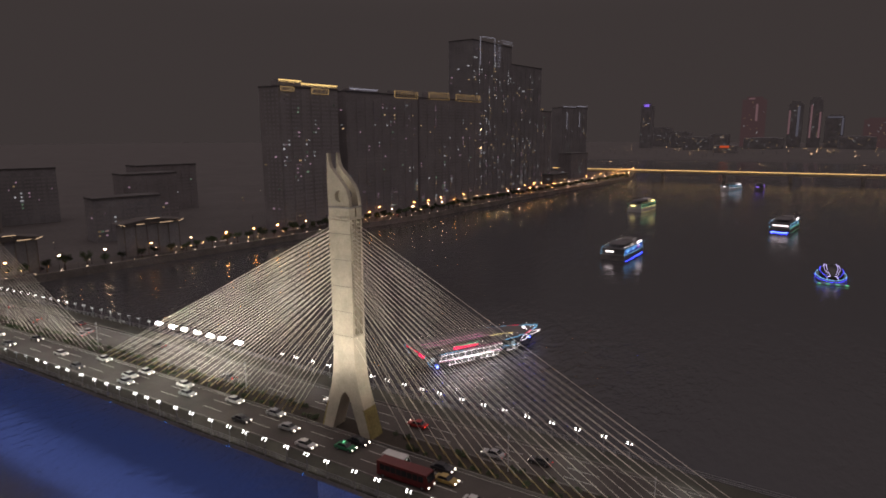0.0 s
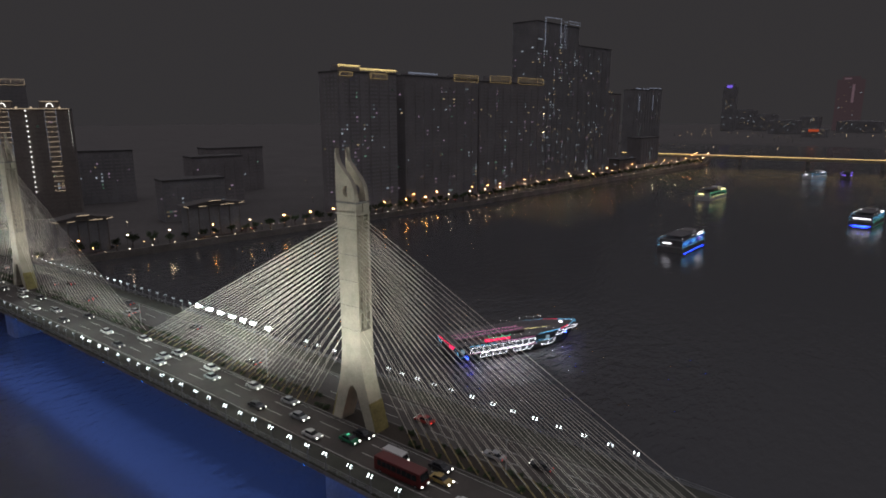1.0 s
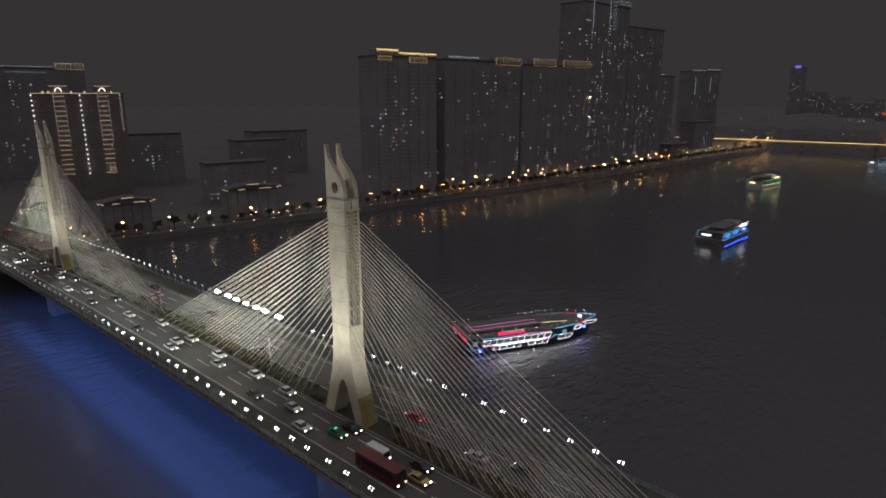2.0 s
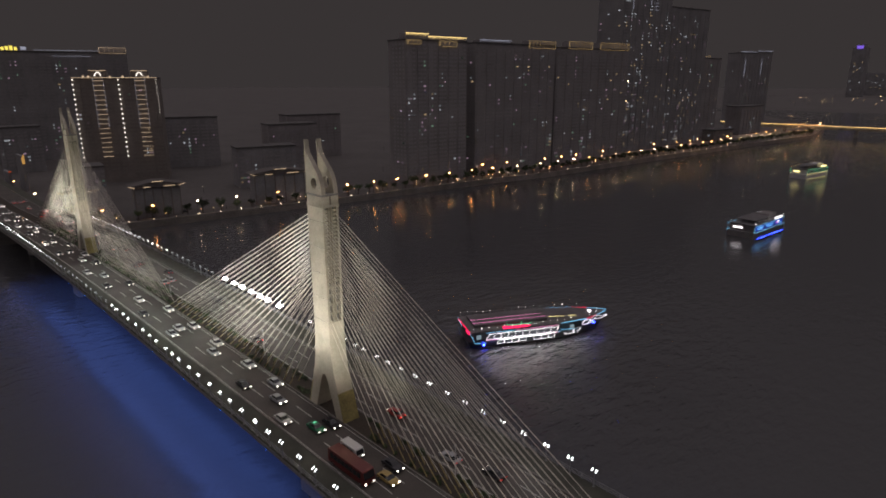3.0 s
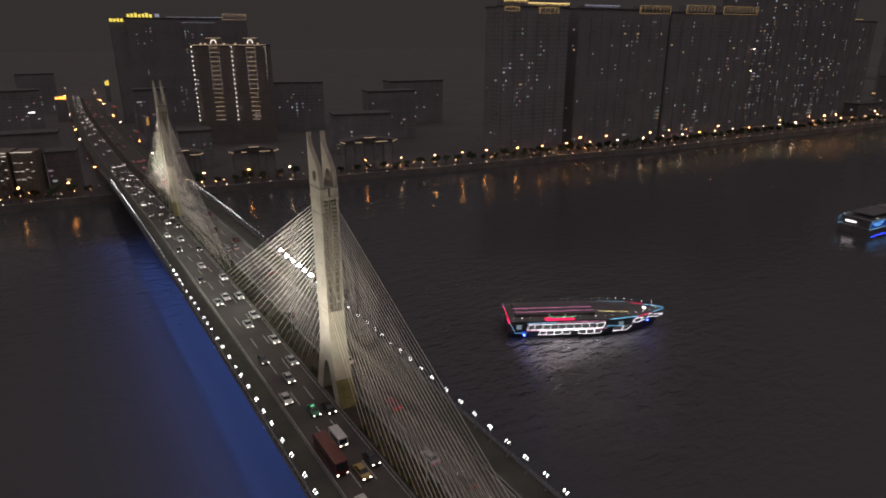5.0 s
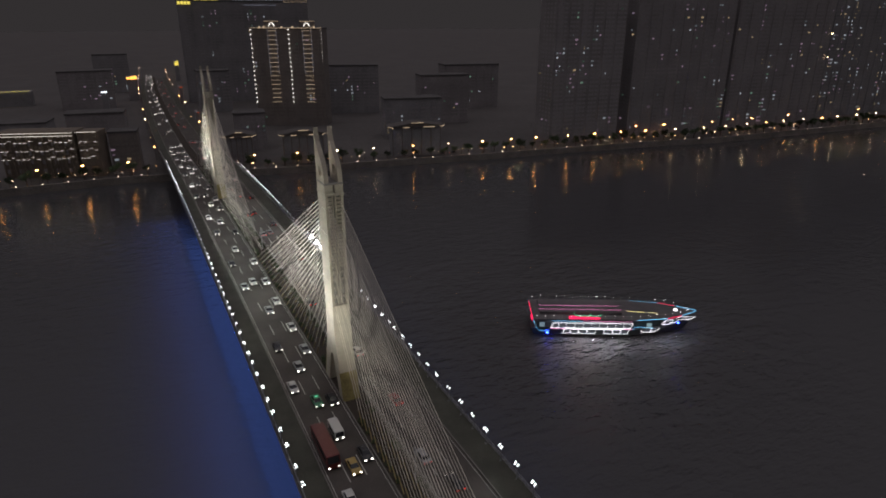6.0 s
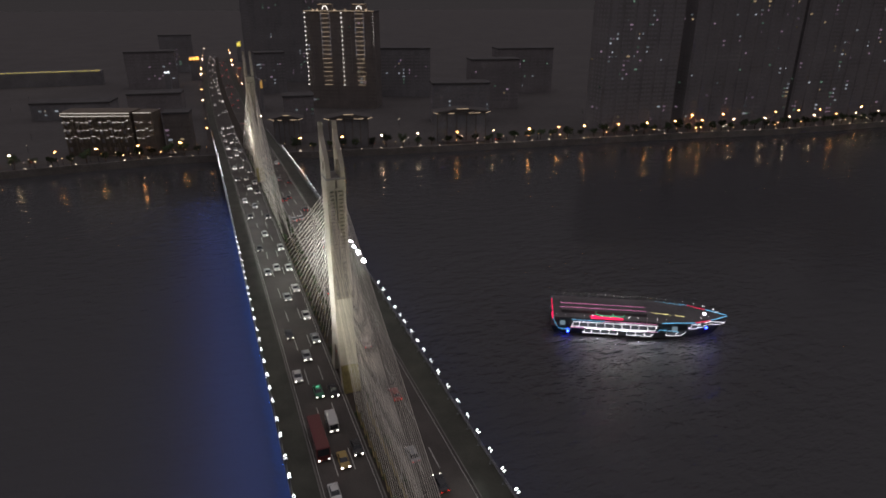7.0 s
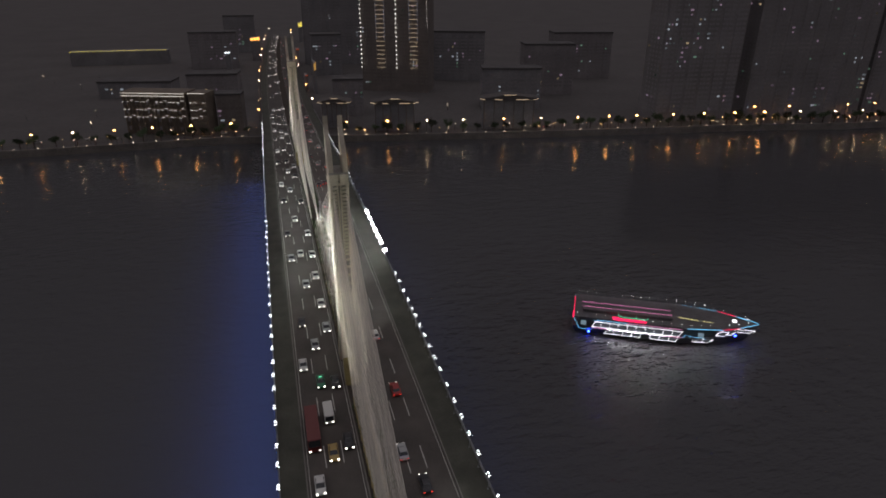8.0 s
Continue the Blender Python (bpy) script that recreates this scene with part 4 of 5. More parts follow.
tour_boat("tour boat with glowing blue side panels and white stern sign", pose(286.0, 25.5, WATER, 0, 0, -3.0), 52.0, 15.0, 9.5, LED_CYAN, LED_CYAN, LED_WHITE, 8, None, UNDERGLOW, panels=True)
tour_boat("tour boat edged with yellow and green light lines", pose(533.0, 73.0, WATER, 0, 0, -8.0), 52.0, 14.0, 11.0, LED_GREEN, LED_YELLOW, LED_YELLOW, 9, LED_YELLOW, LED_YELLOW, HULL_WHITE)
tour_boat("tour boat with white stern lights and cyan lines", pose(458.0, -58.5, WATER, 0, 0, -8.0), 50.0, 15.0, 10.0, LED_CYAN, LED_GREEN, LED_WHITE, 8, None, LED_GREEN, stern_glow=UNDERGLOW)
tour_boat("small white tour boat far up the river", pose(826.0, 24.0, WATER, 0, 0, -25.0), 40.0, 12.0, 9.0, LED_CYAN, LED_WHITE, LED_WHITE, 8, None, LED_CYAN, HULL_WHITE)
tour_boat("small violet tour boat far up the river", pose(845.0, -16.0, WATER, 0, 0, 0.0), 30.0, 11.0, 9.0, LED_VIOLET, LED_VIOLET, LED_VIOLET, 6, LED_VIOLET, LED_VIOLET)

# the rounded boat with a domed, lit glass roof
dome = thing("domed_boat", "rounded tour boat with a blue and violet lit glass dome", "boat", pose(281.0, -91.5, WATER, 0, 0, 2.0))
bm = B()
outline = [(17.0 - 17.0 * math.cos(2 * math.pi * i / 28), -7.4 * math.sin(2 * math.pi * i / 28) * (1.0 - 0.12 * math.cos(2 * math.pi * i / 28) ** 2)) for i in range(28)]
prism(bm, outline, 2, -0.8, 2.0)
part("hull", bm, HULL_GREY, dome)


def on_dome(u, v):
    """A point of the dome: u runs round its width, v from stern to bow."""
    return (16.5 - 14.6 * math.cos(v), -6.4 * math.cos(u) * math.sin(v) ** 0.7, 2.0 + 5.0 * math.sin(u) * math.sin(v) ** 0.7)


bm = B()
grid = [[bm.verts.new(on_dome(math.pi * i / 14, 0.02 + (math.pi - 0.04) * j / 18)) for i in range(15)] for j in range(19)]
for j in range(18):
    for i in range(14):
        bm.faces.new((grid[j][i], grid[j][i + 1], grid[j + 1][i + 1], grid[j + 1][i]))
part("dome", bm, GLASS_DARK, dome, "dark glass dome")
for u in (0.55, 0.95, 1.15, 1.99, 2.19, 2.59):
    bm = B()
    for k in range(15):
        p = on_dome(u, 0.32 + 0.165 * k)
        ball(bm, p, 0.21)
    part("roof_strip", bm, DOME_BLUE if u in (0.55, 2.59) else LED_PALE, dome, "row of violet LED lamps")
for u0, u1 in ((0.15, 1.2), (1.94, 2.99)):
    bm = B()
    arc = [on_dome(u0 + (u1 - u0) * i / 8, 0.3) for i in range(9)]
    for p, q in zip(arc, arc[1:]):
        bar(bm, p, q, 0.16)
    part("hoop", bm, LED_PALE, dome, "pale LED hoop")
for z, wide, mat in ((2.05, 1.0, LED_CYAN), (1.1, 1.03, DOME_BLUE)):
    bm = B()
    for p, q in zip(outline, outline[1:] + outline[:1]):
        bar(bm, (17 + (p[0] - 17) * wide, p[1] * wide, z), (17 + (q[0] - 17) * wide, q[1] * wide, z), 0.14)
    part("light_line", bm, mat, dome, "LED line")
bm = B()
for y in (-7.2, -3.0, 1.2, 5.2):
    box(bm, -2.6, -2.3, y, y + 1.8, 0.5, 0.75)
part("light_line", bm, LED_GREEN, dome, "broken green LED line")
bm = B()
prism(bm, [(-2.4, -7.0), (3.0, -5.0), (3.0, 5.0), (-2.4, 7.0)], 2, -0.6, 0.5)
part("stern_platform", bm, HULL_GREY, dome)

# ---------------------------------------------------------------- buildings


def facing(x0, y0, x1, y1):
    """A frame whose x runs along the front from the first point to the second, and whose -y looks out over the river."""
    return pose(x0, y0, LAND, 0, 0, math.degrees(math.atan2(y1 - y0, x1 - x0))), math.hypot(x1 - x0, y1 - y0)


def lit_panes():
    made = {}
    for key, mat in (("warm", WIN_WARM), ("white", WIN_WHITE), ("green", WIN_GREEN), ("mauve", WIN_MAUVE)):
        for w in (0.8, 1.4, 2.4, 3.0):
            bm = B()
            box(bm, -w / 2, w / 2, -0.06, 0.06, 0.0, 1.25)
            made[key, w] = mesh("lit_window", bm, mat)
    return made


LIT = lit_panes()


def apartment(name, label, x0, y0, x1, y1, depth, height, lit, floor=3.1, bays=6, facade=None, podium=0.0, group="riverside towers", tints=("warm", "white", "white", "mauve", "mauve", "green")):
    """A tall block with projecting bays, dark panes and windows lit in loose clusters."""
    facade = facade or FACADE_A
    m, width = facing(x0, y0, x1, y1)
    top = thing(name, label, "building", m, group)
    bm = B()
    box(bm, 0, width, 0.8, depth, 0, height)
    part("wall", bm, facade, top)
    step = width / bays
    for i in range(bays):
        bm = B()
        box(bm, i * step + 0.14 * step, i * step + 0.62 * step, 0.5, 0.85, podium, height - 2.0 - 3.0 * (i % 2))
        part("bay", bm, facade, top)
    floors = int(height / floor)
    panes = B()
    for k in range(2, floors):
        z = k * floor
        for i in range(bays):
            for a, b, y in ((0.17, 0.36, 0.47), (0.40, 0.59, 0.47), (0.68, 0.94, 0.77)):
                if z < height - 8 or y > 0.6:
                    box(panes, i * step + a * step, i * step + b * step, y, y + 0.05, z + 0.8, z + 2.3)
        for j in range(max(2, int(depth / 5))):
            box(panes, -0.04, 0.01, 2 + j * 4.6, 4.6 + j * 4.6 - 0.4, z + 0.8, z + 2.3)
    tagged(part("panes", panes, DARK_PANE if facade is FACADE_C else PANE, top), kind="stuff")
    homes = [(rng.randrange(bays), rng.random()) for _ in range(2 + lit // 7)]
    for _ in range(int(lit * 1.9)):
        k = int(2 + (floors - 4) * rng.random())
        i = rng.randrange(bays)
        if rng.random() < 0.6:
            i, f = rng.choice(homes)
            k = int(2 + (floors - 4) * min(0.999, max(0.0, f + rng.gauss(0, 0.09))))
        a, y = rng.choice(((0.26, 0.42), (0.49, 0.42), (0.8, 0.7)))
        key = rng.choice(tints)
        part("lit_window", LIT[key, rng.choice((0.8, 1.4, 1.4, 2.4))], WIN_WARM, top, m=pose((i + a) * step, y, k * floor + 0.85))
        if rng.random() < 0.3:
            part("lit_window", LIT[key, 1.4], WIN_WARM, top, m=pose((i + a) * step, y, (k - 1) * floor + 0.85))
    for _ in range(lit // 4):
        k = int(3 + (floors - 5) * rng.random())
        part("lit_window", LIT[rng.choice(tints), 2.4], WIN_WARM, top, m=pose(-0.07, rng.uniform(3, depth - 3), k * floor + 0.85, 0, 0, 90))
    bm = B()
    box(bm, -0.3, width + 0.3, 0.3, depth + 0.3, height, height + 1.2)
    part("roof", bm, ROOF_FELT, top)
    return top, width


def crown(top, x0, x1, z, h, mat, style="frame", y=0.2):
    """Lit outlines round a roof house."""
    bm = B()
    box(bm, x0, x1, y + 0.6, y + 9, z, z + h)
    roof = part("roof_house", bm, FACADE_A, top)
    bm = B()
    if style == "frame":
        for a, b in (((x0, z), (x1, z)), ((x0, z + h), (x1, z + h)), ((x0, z), (x0, z + h)), ((x1, z), (x1, z + h))):
            bar(bm, (a[0], y, a[1]), (b[0], y, b[1]), 0.2)
        n = max(2, int((x1 - x0) / 4))
        for i in range(n):
            xa = x0 + (i + 0.25) * (x1 - x0) / n
            for u, v in (((xa, z + 0.25 * h), (xa, z + 0.8 * h)), ((xa, z + 0.8 * h), (xa + 0.45 * (x1 - x0) / n, z + 0.8 * h))):
                bar(bm, (u[0], y, u[1]), (v[0], y, v[1]), 0.15)
    else:
        bar(bm, (x0, y, z + h), (x1, y, z + h), 0.38)
        n = int((x1 - x0) / 1.6)
        for i in range(n):
            xa = x0 + (i + 0.5) * (x1 - x0) / n
            bar(bm, (xa, y, z + h - 0.2), (xa, y, z + h - 0.9 - rng.random() * 0.8), 0.18)
    part("light_line", bm, mat, roof, "lit roof outline")


H = 113.5
b1, w = apartment("apartment_tower", "tall riverside apartment tower with a gold-lit roof edge", 254.0, 272.0, 315.0, 266.0, 24, H - 4, 20, bays=6)
crown(b1, 0.5, 22.0, H - 4, 5.4, GOLD_BRIGHT, "edge")
crown(b1, 22.0, w - 0.5, H - 4, 3.6, GOLD_BRIGHT, "edge")
crown(b1, 1.5, 14.0, H - 6.5, 3.0, GOLD, "frame", -0.4)
crown(b1, 32.0, 50.0, H - 7.5, 4.0, GOLD, "frame", -0.4)
b2, w = apartment("apartment_tower", "tall riverside apartment tower with a gold frame on its roof", 328.0, 268.0, 424.0, 258.0, 24, H - 4, 30, bays=9)
crown(b2, 4.0, 40.0, H - 3, 2.2, TUBE_COOL, "edge")
crown(b2, 62.0, w - 0.5, H - 6, 6.0, GOLD, "frame")
b3, w = apartment("apartment_tower", "tall riverside apartment tower with two gold roof frames", 432.0, 262.0, 540.0, 250.0, 26, H - 5, 30, bays=9)
crown(b3, 16.0, 50.0, H - 5, 6.5, GOLD, "frame")
crown(b3, 62.0, w - 1.0, H - 5, 6.5, GOLD, "frame")
for z in (78.0, 58.0):
    bm = B()
    ball(bm, (w - 1.0, -1.6, z), 0.5)
    part("facade_lamp", bm, WARM, b3, "warm wall lamp")
tw, w = apartment("glass_tower", "tallest riverside tower with white light lines at its top", 552.0, 266.0, 640.0, 258.0, 34, 178.0, 90, bays=8, facade=FACADE_B, tints=("white", "white", "warm", "mauve"))
bm = B()
for a, b in (((14, 183.5), (46, 184.5)), ((46, 184.5), (46, 158)), ((14, 183.5), (14, 152)), ((64, 181), (88, 181)), ((62, 184), (88, 184))):
    bar(bm, (a[0], -0.6, a[1]), (b[0], -0.6, b[1]), 0.3)
part("light_line", bm, TUBE_COOL, tw, "white light line")
bm = B()
for k in range(9):
    bar(bm, (53, -0.6, 182 - 3.6 * k), (60, -0.6, 182 - 3.6 * k), 0.26)
part("light_rungs", bm, TUBE_COOL, tw, "short white light rungs")
tw2, w = apartment("glass_tower", "dark glass tower with scattered white windows", 648.0, 268.0, 735.0, 256.0, 30, 160.0, 80, bays=8, facade=FACADE_B, tints=("white", "white", "warm", "mauve"))
apartment("apartment_tower", "dark apartment tower with a thin yellow roof line", 770.0, 292.0, 850.0, 284.0, 24, 106.0, 16, bays=7)
for x, z in ((1085.0, 121.0), (1160.0, 124.0)):
    t, w = apartment("apartment_tower", "distant dark tower with a pale roof line", x, 352.0, x + 48, 342.0, 24, z, 10, bays=5, facade=FACADE_B)
    crown(t, 2, w - 2, z, 3.0, TUBE_COOL, "edge")
    bm = B()
    bar(bm, (w * 0.3, -1.2, z - 10), (w * 0.3, -1.2, z - 40), 0.4)
    part("light_line", bm, TUBE_COOL, t, "pale light line")
bm = B()
m, _ = facing(770.0, 290.0, 850.0, 282.0)
for i in range(22):
    bar(bm, (3.0 + 1.9 * i, -0.5, 108.5), (4.2 + 1.9 * i, -0.5, 108.5 + 0.8 * (i % 2)), 0.4)
roof_line = tagged(part("roof_light_line", bm, GOLD, m=m), "broken yellow light line on a roof edge", "light")

# the hotel with ladders of light
hx0, hy0, hx1, hy1 = 72.0, 458.0, 126.5, 431.0
hotel, w = apartment("hotel", "broad hotel slab outlined with ladders and dots of light", hx0, hy0, hx1, hy1, 26, 81.5, 8, bays=7, facade=FACADE_C, group="hotels")
zt = 82.6
bm = B()
bar(bm, (0, -1.3, zt), (w, -1.3, zt), 0.35)
part("roof_light", bm, TUBE_WARM, hotel, "warm light line along the roof")
for f in (0.14, 0.2, 0.45, 0.6, 0.9):
    bm = B()
    ball(bm, (w * f, -1.3, zt + 0.8), 0.9)
    part("roof_lamp", bm, TUBE_WARM, hotel, "round roof lamp")
dot = B()
box(dot, -0.42, 0.42, -0.2, 0.2, -0.42, 0.42)
dot = mesh("light_dot", dot, TUBE_WHITE)
for f, n in ((0.0, 17), (0.53, 17)):
    for k in range(n):
        part("light_dot", dot, TUBE_WHITE, hotel, m=pose(w * f + 0.6, -1.3, zt - 1.5 - 3.75 * k))
for k in range(11):
    part("light_dot", dot, TUBE_WHITE, hotel, m=pose(w - 0.4, -1.3, zt - 1.5 - 2.6 * k) @ Matrix.Scale(0.45, 4))
for f0, f1 in ((0.245, 0.365), (0.735, 0.855)):
    for k in range(17):
        bm = B()
        z = zt - 2.2 - 3.7 * k
        bar(bm, (w * f0, -1.3, z), (w * f1, -1.3, z), 0.24)
        part("light_rung", bm, TUBE_WARM, hotel)
    for f in (f0, f1):
        bm = B()
        bar(bm, (w * f, -1.3, zt), (w * f, -1.3, zt - 38), 0.13)
        part("light_upright", bm, TUBE_COOL, hotel)
    bm = B()
    c = w * (f0 + f1) / 2
    box(bm, c - 6.5, c + 6.5, 0.5, 5.0, zt, zt + 5.5)
    gable = part("gable", bm, FACADE_C, hotel)
    bm = B()
    pts = [(c + 2.2 * math.cos(math.pi * i / 8), zt + 1.2 + 2.8 * math.sin(math.pi * i / 8)) for i in range(9)]
    for a, b in zip(pts, pts[1:]):
        bar(bm, (a[0], 0.2, a[1]), (b[0], 0.2, b[1]), 0.5)
    part("arch_light", bm, TUBE_WHITE, gable, "glowing arch")
    bm = B()
    bar(bm, (c - 6.0, 0.2, zt + 5.4), (c + 6.0, 0.2, zt + 5.4), 0.3)
    part("gable_light", bm, TUBE_WARM, gable, "warm light line")

# a long block behind it, with signs on the roof
back, w = apartment("office_block", "long dark office block with lit signs on its roof", 34.0, 655.0, 170.0, 628.0, 30, 107.0, 20, bays=10, facade=FACADE_B, group="far blocks")
for i in range(7):
    bm = B()
    box(bm, 18.0 + 3.6 * i, 20.6 + 3.6 * i, -0.4, 0.2, 108.5, 111.5 + 0.6 * (i % 3))
    part("sign_bar", bm, SIGN_YELLOW, back, "plain yellow glowing bar")
for i in range(4):
    bm = B()
    box(bm, 1.0 + 3.4 * i, 3.6 + 3.4 * i, -0.4, 0.2, 104.0, 107.0)
    part("sign_bar", bm, SIGN_YELLOW, back, "plain yellow glowing bar")
bm = B()
box(bm, 45.0, 49.5, -0.4, 0.2, 109.0, 112.0)
part("roof_sign", bm, TUBE_COOL, back, "pale sign panel")
bm = B()
bar(bm, (56.0, -0.4, 109.0), (112.0, -0.4, 109.0), 0.3)
bar(bm, (70.0, -0.4, 103.5), (104.0, -0.4, 103.5), 0.22)
part("roof_line", bm, TUBE_COOL, back, "pale violet light line")
crown(back, 113.0, w - 0.5, 107.0, 5.6, TUBE_WARM)
tagged(back, "long dark office block with lit signs on its roof")

# the low colonnaded building on the quay
col, w = facing(-104.0, 326.0, -52.0, 308.0)
white_house = thing("colonnade_building", "low pale colonnaded building with rows of warm lights", "building", col, "quay buildings")
bm = B()
box(bm, 0, w * 0.76, 1.6, 16, 0, 26.5)
box(bm, w * 0.79, w, 1.6, 16, 0, 27.0)
part("wall", bm, HOUSE_BROWN, white_house)
bm = B()
box(bm, -0.4, w * 0.77, 0.4, 16.4, 26.5, 27.6)
part("cornice", bm, HOUSE_BROWN, white_house)
column = B()
tube(column, (0, 0.7, 0), (0, 0.7, 26.4), 0.42, 0.36, 10)
column = mesh("column", column, HOUSE_BROWN)
dash = B()
bar(dash, (-0.85, 0.1, 0), (0.85, 0.1, 0), 0.13)
dash = mesh("light_dash", dash, TUBE_WHITE)
for i in range(15):
    part("column", column, HOUSE_BROWN, white_house, m=pose(0.6 + i * w * 0.75 / 14, 0, 0))
for i in range(20):
    x = 1.0 + i * (w - 2.0) / 19
    if 0.765 < x / w < 0.795:
        continue
    for k, z in enumerate((21.4, 16.4, 11.6)):
        if (i * 5 + k * 3) % 11 != 2:
            part("light_dash", dash, TUBE_WHITE, white_house, m=pose(x, 0, z + (1.1 if i % 4 == 2 else 0)))
for z, xa, xb in ((26.9, 0, w * 0.76), (25.2, 0, w * 0.76), (27.2, w * 0.8, w)):
    bm = B()
    bar(bm, (xa, 0.25, z), (xb, 0.25, z), 0.28)
    part("light_line", bm, LINE_LED, white_house, "pale light line along the cornice")
bm = B()
box(bm, 0, 2.0, 1.45, 1.65, 0, 2.5)
pane = mesh("window", bm, PANE)
for k in range(4):
    for i in range(6):
        part("window", pane, PANE, white_house, m=pose(1.0 + i * w * 0.125, 0, 3.0 + 5.4 * k))


def plain_block(x, y, w, d, h, turn, facade, lit, label="mid-rise city block in the dark"):
    c, s = math.cos(radians(turn)), math.sin(radians(turn))
    return apartment("city_block", label, x, y, x + w * c, y + w * s, d, h, lit, bays=max(3, int(w / 8)), facade=facade, group="city blocks")


for x, y, bw, d, h, turn, facade, lit in ((-46, 318, 16, 14, 24, -8, FACADE_C, 2), (-260, 360, 50, 22, 14, 0, FACADE_A, 8), (-150, 470, 60, 25, 13, -10, FACADE_B, 10),
                                          (-75, 430, 40, 22, 22, -6, FACADE_A, 6), (34, 350, 22, 20, 26, -8, FACADE_A, 5),
                                          (36, 560, 30, 22, 40, 0, FACADE_B, 6), (150, 350, 46, 20, 30, -14, FACADE_B, 7), (205, 400, 44, 22, 42, -12, FACADE_A, 6), (150, 500, 50, 24, 46, -20, FACADE_B, 6),
                                          (270, 480, 60, 24, 44, -10, FACADE_A, 6), (-90, 640, 50, 24, 38, 0, FACADE_A, 6), (-60, 800, 40, 24, 46, 0, FACADE_B, 6), (70, 860, 50, 24, 42, 0, FACADE_A, 6),
                                          (880, 260, 60, 24, 40, -8, FACADE_A, 6), (760, 245, 46, 18, 14, -8, FACADE_C, 4)):
    plain_block(x, y, bw, d, h, turn, facade, lit)

# the far yellow roof line, approach road signs, and red panels for tail lights
for label, mat, x0, y0, x1, y1, z0, z1 in (("long yellow light line on a far roof", SIGN_YELLOW, -225.0, 700.0, -121.0, 700.0, 15.9, 16.15), ("orange glowing sign on a far building", SIGN_ORANGE, -26.0, 702.0, -15.0, 702.0, 24.0, 27.5),
                                           ("small white sign on a far building", SIGN_WHITE, -52.0, 600.0, -46.5, 600.0, 20.5, 22.0),
                                           ("small yellow sign on a far building", SIGN_YELLOW, 44.0, 923.0, 49.5, 923.0, 23.0, 30.0), ("red panels standing in for tail lights on the approach road", RED_PANEL, 24.0, 640.0, 27.0, 640.0, 18.0, 19.6),
                                           ("red panels standing in for tail lights on the approach road", RED_PANEL, 22.0, 470.0, 24.0, 470.0, 12.8, 13.8), ("narrow upright orange sign on a far building", AMBER_PANEL, 28.5, 450.0, 30.5, 450.0, 20.5, 27.5),
                                           # a floodlit wall, its light put in as glowing panels
                                           ("dim orange lit wall on the far bank, built as glowing panels", AMBER_PANEL, -120.0, 420.0, -108.0, 418.0, 3.0, 5.0)):
    m, w = facing(x0, y0, x1, y1)
    top = thing("far_sign", label, "sign", m, "far signs")
    bm = B()
    box(bm, 0, w, 0.3, 20, 0, z1 - 1)
    part("building", bm, FACADE_B, top)
    n = max(3, int(w / 6))
    for i in range(n):
        bm = B()
        box(bm, i * w / n, (i + 0.86) * w / n, -0.4, 0.2, z0, z0 + (z1 - z0) * (0.7 + 0.3 * ((i * 7) % 3) / 2))
        part("panel", bm, mat, top, "plain glowing panel")

# low pavilions with curved, lit roofs on the quay
for x0, y0, x1, y1, z in ((53.0, 291.0, 82.0, 285.0, 22.0), (126.0, 281.0, 163.0, 273.0, 23.0), (20.0, 312.0, 40.0, 308.0, 20.0)):
    m, w = facing(x0, y0, x1, y1)
    top = thing("pavilion", "low pavilion with an upturned dark tiled roof edged in light", "pavilion", m, "quay pavilions")
    bm = B()
    box(bm, 1.5, w - 1.5, 1.5, 12, 0, z - 3.5)
    part("wall", bm, FACADE_B, top)
    bm = B()
    prism(bm, [(-1.0, z - 2.2), (2.5, z - 3.2), (w - 2.5, z - 3.2), (w + 1.0, z - 2.2), (w * 0.8, z - 1.2), (w * 0.62, z), (w * 0.38, z), (w * 0.2, z - 1.2)], 1, 0.0, 13.5)
    roof = part("roof", bm, ROOF_TILE, top)
    bm = B()
    for a, b in (((-1.0, z - 2.1), (2.5, z - 3.1)), ((w - 2.5, z - 3.1), (w + 1.0, z - 2.1)), ((w * 0.4, z + 0.1), (w * 0.62, z + 0.1)), ((w * 0.24, z - 2.9), (w * 0.36, z - 2.9)), ((w * 0.62, z - 2.9), (w * 0.84, z - 2.9))):
        bar(bm, (a[0], -0.15, a[1]), (b[0], -0.15, b[1]), 0.32)
    part("eave_light", bm, TUBE_WARM, roof, "broken warm light line on the eaves")
    column = B()
    tube(column, (0, 0.8, 0), (0, 0.8, z - 3.2), 0.3, n=8)
    column = mesh("column", column, FACADE_C)
    for i in range(6):
        part("column", column, FACADE_C, top, m=pose(2 + i * (w - 4) / 5, 0, 0))

# ---------------------------------------------------------------- quay lamps, trees and traffic


